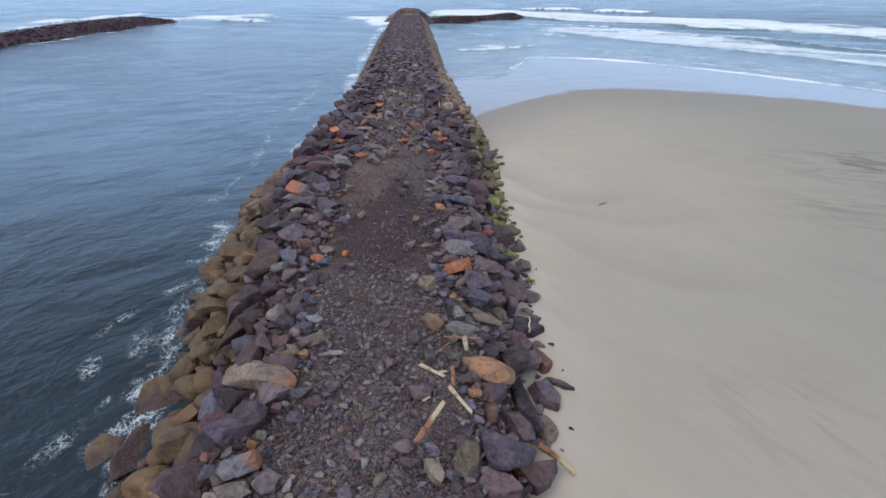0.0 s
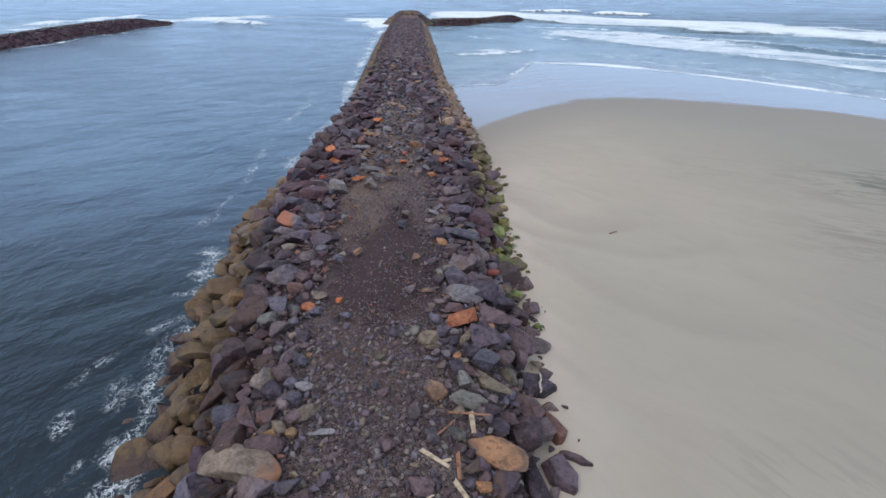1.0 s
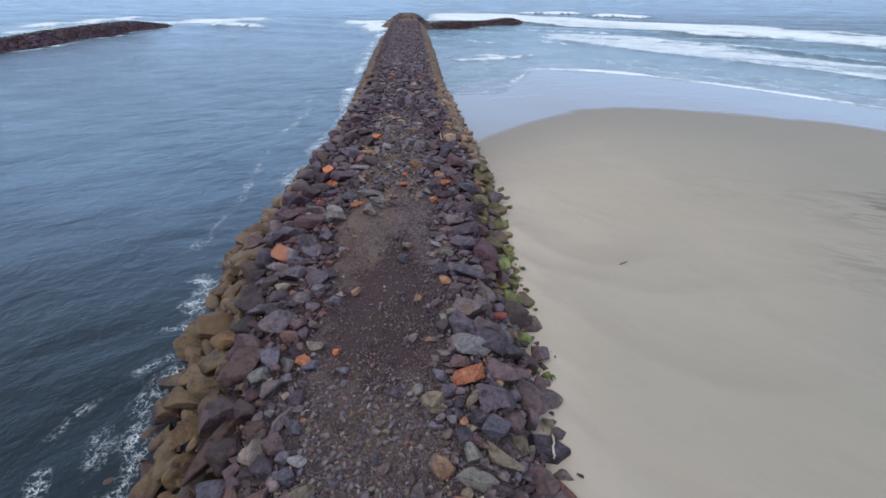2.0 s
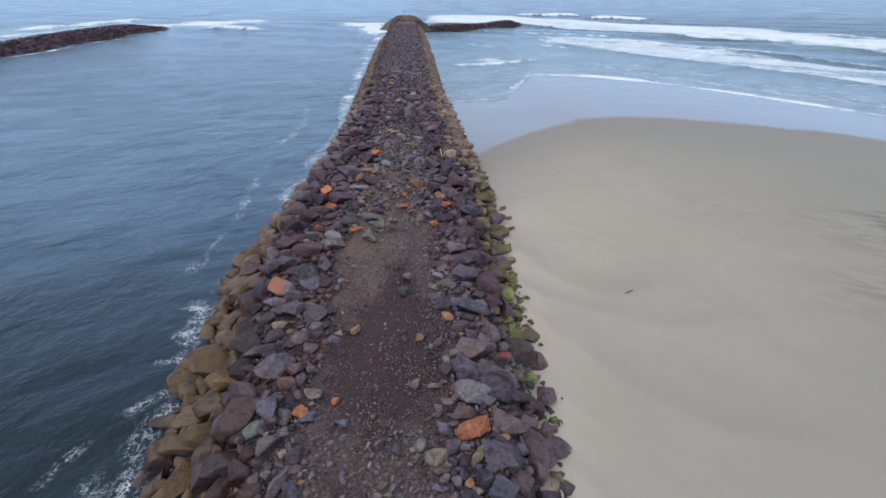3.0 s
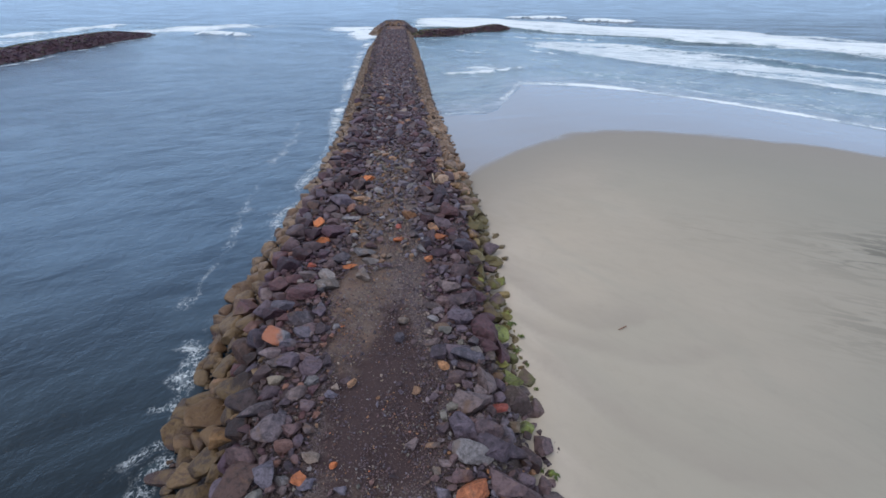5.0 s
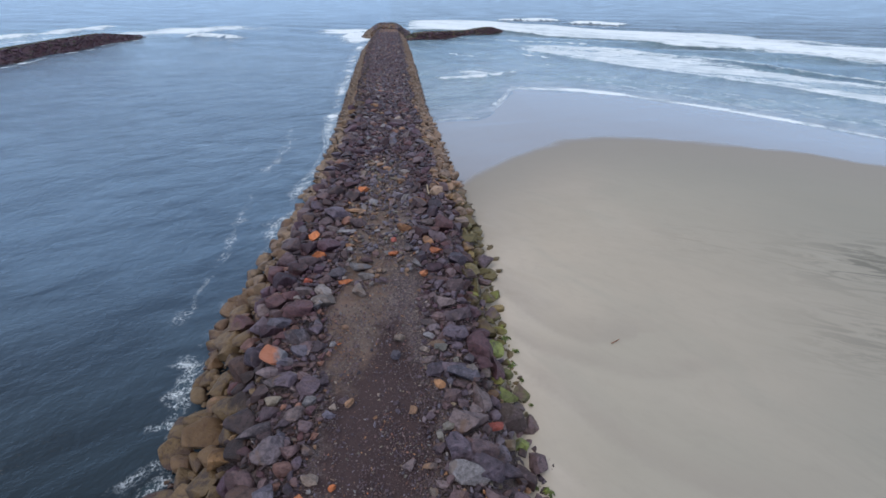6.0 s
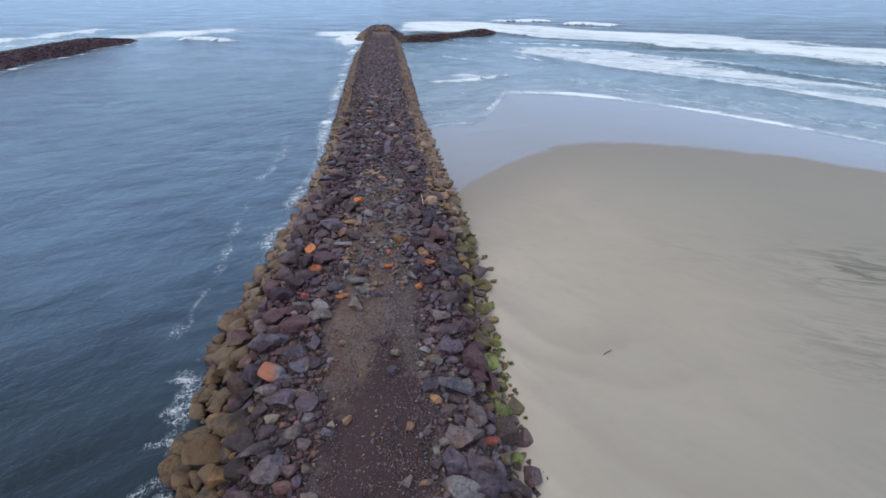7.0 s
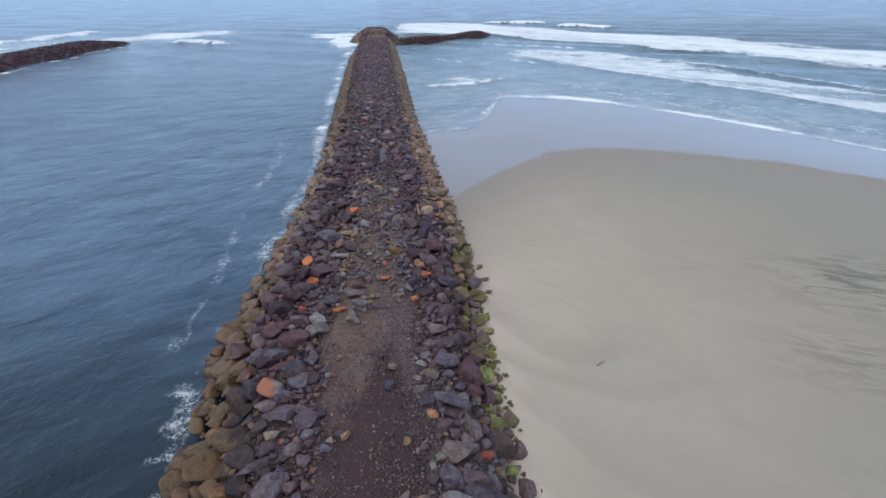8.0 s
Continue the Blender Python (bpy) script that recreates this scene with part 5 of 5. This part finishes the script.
scatter(15000, -30, 70, 0.38, 0.68, slopes, 0.76)
scatter(15500, -30, 70, 0.22, 0.36, shoulders, 0.80)
scatter(27000, -12, 70, 0.12, 0.21, crest, 0.82)
scatter(16000, 2, 30, 0.11, 0.2, crest, 0.78)
scatter(24000, 24, 70, 0.09, 0.16, crest, 0.8)
scatter(30000, -1, 50, 0.065, 0.115, anywhere, 0.8)
scatter(26000, 2, 28, 0.05, 0.1, anywhere, 0.78)
scatter(60000, 2, 30, 0.03, 0.055, chips, 0.85)
scatter(80000, 3, 20, 0.016, 0.032, chips, 0.8)
scatter(85000, 70, 212, 0.17, 0.33, lambda u, y, lo, hi: 1.0 if u < hi + 0.3 else 0.12 if y < 120 else 0.04, 0.75)
scatter(52000, 8, 36, 0.012, 0.05, lambda u, y, lo, hi: 0.35 + 0.45 * wave_hash(1.7 * u, 1.1 * y) if on_track(u, y, 2.4) else 0.0, 0.9, ("pale", "rusttan", "grey", "grey", "umber", "umber", "umber", "redbrown", "slate"))


def joined(name, stones, arrays, material, parent, label, flat=0.72, sink=0.12):
    """Many stones in one mesh."""
    vs, fs, base = [], [], 0
    for x, y, z, r in stones:
        v, f = arrays[DICE.randrange(len(arrays))]
        thin, lean = (0.82, 0.6) if r < 0.12 else (1.0, 0.35)
        size = np.array([DICE.uniform(1.7, 2.6) / thin**0.5, DICE.uniform(1.5, 2.1) * thin, DICE.uniform(1.2, 2.0) * flat]) * r
        e = Euler((DICE.uniform(-lean, lean), DICE.uniform(-lean, lean), DICE.uniform(0, 6.28))).to_matrix()
        vs.append((v * size) @ np.array(e).T + (x, y, z + sink * r - (0.35 * r if r < 0.12 else 0)))
        fs.append(f + base)
        base += len(v)
    ob = mesh_object(name, np.concatenate(vs), np.concatenate(fs), material, parent)
    return tagged(ob, label, kind="stuff")


SINGLE = sorted([s for s in STONES if s[3] > 0.26 and 3 < s[1] < 40], key=lambda s: s[1])[:300]
ONE = set(SINGLE)
for x, y, z, r, tone in SINGLE:
    size = (DICE.uniform(1.8, 2.7) * r, DICE.uniform(1.6, 2.1) * r, DICE.uniform(1.2, 1.7) * r)
    rock_object("stone", MID_MESH[pick_shape(DICE.randrange(len(MID_MESH)), tone, x - axis_x(y))], ROCK[tone], (x, y, z + 0.15 * r), size,
                (DICE.uniform(-0.3, 0.3), DICE.uniform(-0.3, 0.3), DICE.uniform(0, 6.28)), jetty)

COBBLES = sorted([s for s in STONES if 0.17 < s[3] <= 0.26 and 4 < s[1] < 30], key=lambda s: s[1])[:300]
ONE.update(COBBLES)
for x, y, z, r, tone in COBBLES:
    size = (DICE.uniform(1.8, 2.7) * r, DICE.uniform(1.5, 2.0) * r, DICE.uniform(1.0, 1.5) * r)
    rock_object("cobble", MID_MESH[pick_shape(DICE.randrange(len(MID_MESH)), tone, x - axis_x(y))], ROCK[tone], (x, y, z + 0.12 * r), size,
                (DICE.uniform(-0.3, 0.3), DICE.uniform(-0.3, 0.3), DICE.uniform(0, 6.28)), jetty)

for tone in ROCK:
    rest = [s for s in STONES if s[4] == tone and s not in ONE]
    for name, arrays, keep in (
        ("rubble", MID, lambda s: s[3] > 0.215 and s[1] < 45),
        ("far_rubble", LOW, lambda s: (s[3] > 0.215 and 45 <= s[1] < 70) or (0.118 < s[3] <= 0.215 and s[1] < 70)),
        ("distant_rubble", TINY, lambda s: s[3] > 0.118 and s[1] >= 70),
        ("gravel", TINY, lambda s: s[3] <= 0.118),
    ):
        some = [s[:4] for s in rest if keep(s)]
        if some:
            joined(name, some, arrays[0 if tone in ROUND_TONES else 1 :: 2] if arrays is MID else arrays, ROCK[tone], jetty, "loose stones of the mound, too many to count", 0.5 if name == "gravel" else 0.72)


# ---- the far head of the jetty, its spur, and the jetty across the channel ----
def mound(name, label, spine, half, top, count, tones, seed, size=(0.7, 1.25)):
    """A rubble mound along a line of points: a core ridge covered with boulders."""
    rng = random.Random(seed)
    rings = []
    pts = [Vector((*p, 0)) for p in spine]
    total = sum((b - a).length for a, b in zip(pts, pts[1:]))

    def at(s):
        d = s * total
        for a, b in zip(pts, pts[1:]):
            q = (b - a).length
            if d <= q or b is pts[-1]:
                k = min(d / q, 1.0)
                t = (b - a).normalized()
                return a.lerp(b, k), Vector((t.y, -t.x, 0))
            d -= q

    def height(s, k):
        ends = min(1.0, 6.0 * min(s, 1 - s) + 0.25)
        crown = top * ends * (1 + 0.15 * math.sin(9 * s + seed))
        return -1.2 + (crown + 1.2) * min(1.0, 1.45 * (1 - abs(k)))

    steps = 40
    vs, fs = [], []
    for i in range(steps + 1):
        c, side = at(i / steps)
        for j in range(9):
            k = -1 + j / 4
            p = c + side * (k * half)
            vs.append((p.x, p.y, height(i / steps, k) - 0.4))
    for i in range(steps):
        for j in range(8):
            a = i * 9 + j
            fs.append((a, a + 1, a + 10, a + 9))
    core = mesh_object(name, vs, fs, ROCK["plum"], smooth=True)
    tagged(core, label, "jetty", kind="structure")
    by_tone = {}
    for _ in range(count):
        s, k = rng.random(), rng.uniform(-0.95, 0.95)
        c, side = at(s)
        p = c + side * (k * half)
        tone = tones(k, rng.random(), s)
        by_tone.setdefault(tone, []).append((p.x, p.y, height(s, k), rng.uniform(*size)))
    for tone, some in by_tone.items():
        joined("rubble", some, LOW if count < 900 else TINY, ROCK[tone], core, "boulders of the mound, too many to count")
    return core


mound("jetty_head", "broad boulder head at the jetty's seaward end", [(-16.2, 212), (-18, 230), (-19.5, 250)], 13, 4.1, 2600,
      lambda k, d, s: "rusttan" if d < 0.5 and s < 0.3 and abs(k) < 0.3 else "umber" if d < 0.62 else "slate" if d < 0.9 else "moss", 5, (0.4, 0.8))
mound("jetty_spur", "low boulder spur running from the jetty's head", [(-10, 204), (16, 228), (39, 252)], 6.2, 2.1, 2600,
      lambda k, d, s: ("weedy" if d < 0.75 else "umber") if k < 0.25 else ("maroon" if d < 0.5 else "tan" if d < 0.62 else "plum" if d < 0.85 else "weedy"), 6, (0.26, 0.6))
mound("far_jetty", "dark boulder jetty on the channel's far side", [(-100, 20), (-118, 108), (-126, 150), (-132, 223)], 6.5, 2.9, 5200,
      lambda k, d, s: ("weedy" if d < 0.6 else "plum" if d < 0.85 else "slate") if k < 0.15 else ("maroon" if d < 0.62 else "plum" if d < 0.9 else "weedy"), 7, (0.2, 0.46))


def marker_post(x, y, z):
    """A thin post with a small lamp head, on a concrete foot at the end of the jetty."""
    post = new("marker_post")
    post.location = (x, y, z)
    tagged(post, "thin weathered marker post on the jetty's head", "post")
    for name, r1, r2, tall, mid, mat, label in (("pole", 0.09, 0.07, 2.6, 1.3, POLE_PAINT, ""), ("foot", 0.7, 0.5, 0.6, 0.15, ROCK["pale"], "pale concrete foot"),
                                                ("lamp_head", 0.2, 0.17, 0.4, 2.75, POLE_PAINT, "dark lamp housing")):
        bm = bmesh.new()
        bmesh.ops.create_cone(bm, cap_ends=True, segments=12, radius1=r1, radius2=r2, depth=tall, matrix=Matrix.Translation((0, 0, mid)))
        bmesh.ops.bevel(bm, geom=[e for e in bm.edges if abs(e.verts[0].co.z - e.verts[1].co.z) < 0.01], offset=0.03, segments=2, affect="EDGES")
        me = bpy.data.meshes.new(name)
        bm.to_mesh(me)
        bm.free()
        me.materials.append(mat)
        piece = new(name, me)
        piece.parent = post
        if label:
            tagged(piece, label)


marker_post(-19.0, 237, 4.3)


# ---- loose bits on the sand beside the jetty ----
def seaweed(x, y, length, width, turn):
    """A small heap of ragged fronds: curved, tapering blades that lie over one another."""
    rng = random.Random(int(100 * x + 7 * y))
    bm = bmesh.new()
    for _ in range(16):
        at = Vector((rng.gauss(0, 0.22) * length, rng.gauss(0, 0.22) * width, 0.0))
        way, long, wide = rng.uniform(0, 6.28), rng.uniform(0.35, 0.7) * length, rng.uniform(0.10, 0.2) * length
        curl, lift = rng.uniform(-1.6, 1.6), rng.uniform(0.04, 0.12)
        rows = []
        for i in range(6):
            f = i / 5
            a = way + curl * f
            c = at + Vector((math.cos(a), math.sin(a), 0)) * (long * (f - 0.5)) + Vector((0, 0, 0.015 + lift * math.sin(math.pi * f)))
            side = Vector((-math.sin(a), math.cos(a), rng.uniform(-0.3, 0.3))) * (0.5 * wide * (0.35 + math.sin(math.pi * min(f + 0.1, 1.0))) * rng.uniform(0.7, 1.2))
            rows.append((bm.verts.new(c - side), bm.verts.new(c + side), bm.verts.new(c + Vector((0, 0, 0.012)))))
        for (a0, b0, c0), (a1, b1, c1) in zip(rows, rows[1:]):
            for quad in ((a0, c0, c1, a1), (c0, b0, b1, c1), (a1, b1, b0, a0)):
                bm.faces.new(quad)
    me = bpy.data.meshes.new("seaweed")
    bm.to_mesh(me)
    bm.free()
    me.materials.append(WEED)
    ob = new("seaweed", me)
    ob.matrix_world = pose(x, y, float(beach_z(x, y)), 0, 0, turn)
    return tagged(ob, "small clump of green seaweed washed onto sand", "seaweed", "seaweed on the sand")


def loose(name, label, category, material, x, y, length, width, height, turn, group):
    i = int(abs(x * 31 + y * 17))
    z = float(beach_z(x, y))
    ob = rock_object(name, BIG_MESH[2 * (i % 12) + 1], material, (x, y, z + 0.1 * height), (length, width, height), (0.2, -0.25, radians(turn)))
    return tagged(ob, label, category, group)


for x, y, l, wd, t in ((3.70, 10.35, 0.22, 0.10, -35), (3.52, 12.9, 0.25, 0.12, 10), (3.50, 14.3, 0.22, 0.10, 40), (3.95, 29.4, 0.7, 0.45, -15),
                       (4.0, 27.9, 0.5, 0.35, -25), (3.4, 34.6, 0.7, 0.3, 10), (3.3, 38.0, 0.6, 0.3, 0), (3.9, 31.0, 0.6, 0.35, 20), (3.0, 43.0, 0.7, 0.3, 0)):
    loose("stone", "dark flat stone half buried in sand", "stone", ROCK["slate"], x, y, l, wd, 0.2 + 0.4 * wd, t, "stones on the sand")
for x, y, l, wd, t in ((3.58, 13.95, 0.42, 0.3, 5), (3.74, 20.8, 0.40, 0.16, 0), (3.66, 19.0, 0.22, 0.14, 50), (3.8, 17.6, 0.22, 0.14, 20), (3.2, 14.1, 0.25, 0.12, 0), (3.35, 19.9, 0.4, 0.3, 30), (3.3, 22.4, 0.5, 0.3, 80), (3.35, 21.7, 0.5, 0.3, 10), (3.05, 17.3, 0.5, 0.35, 40)):
    seaweed(x, y, l, wd, t)
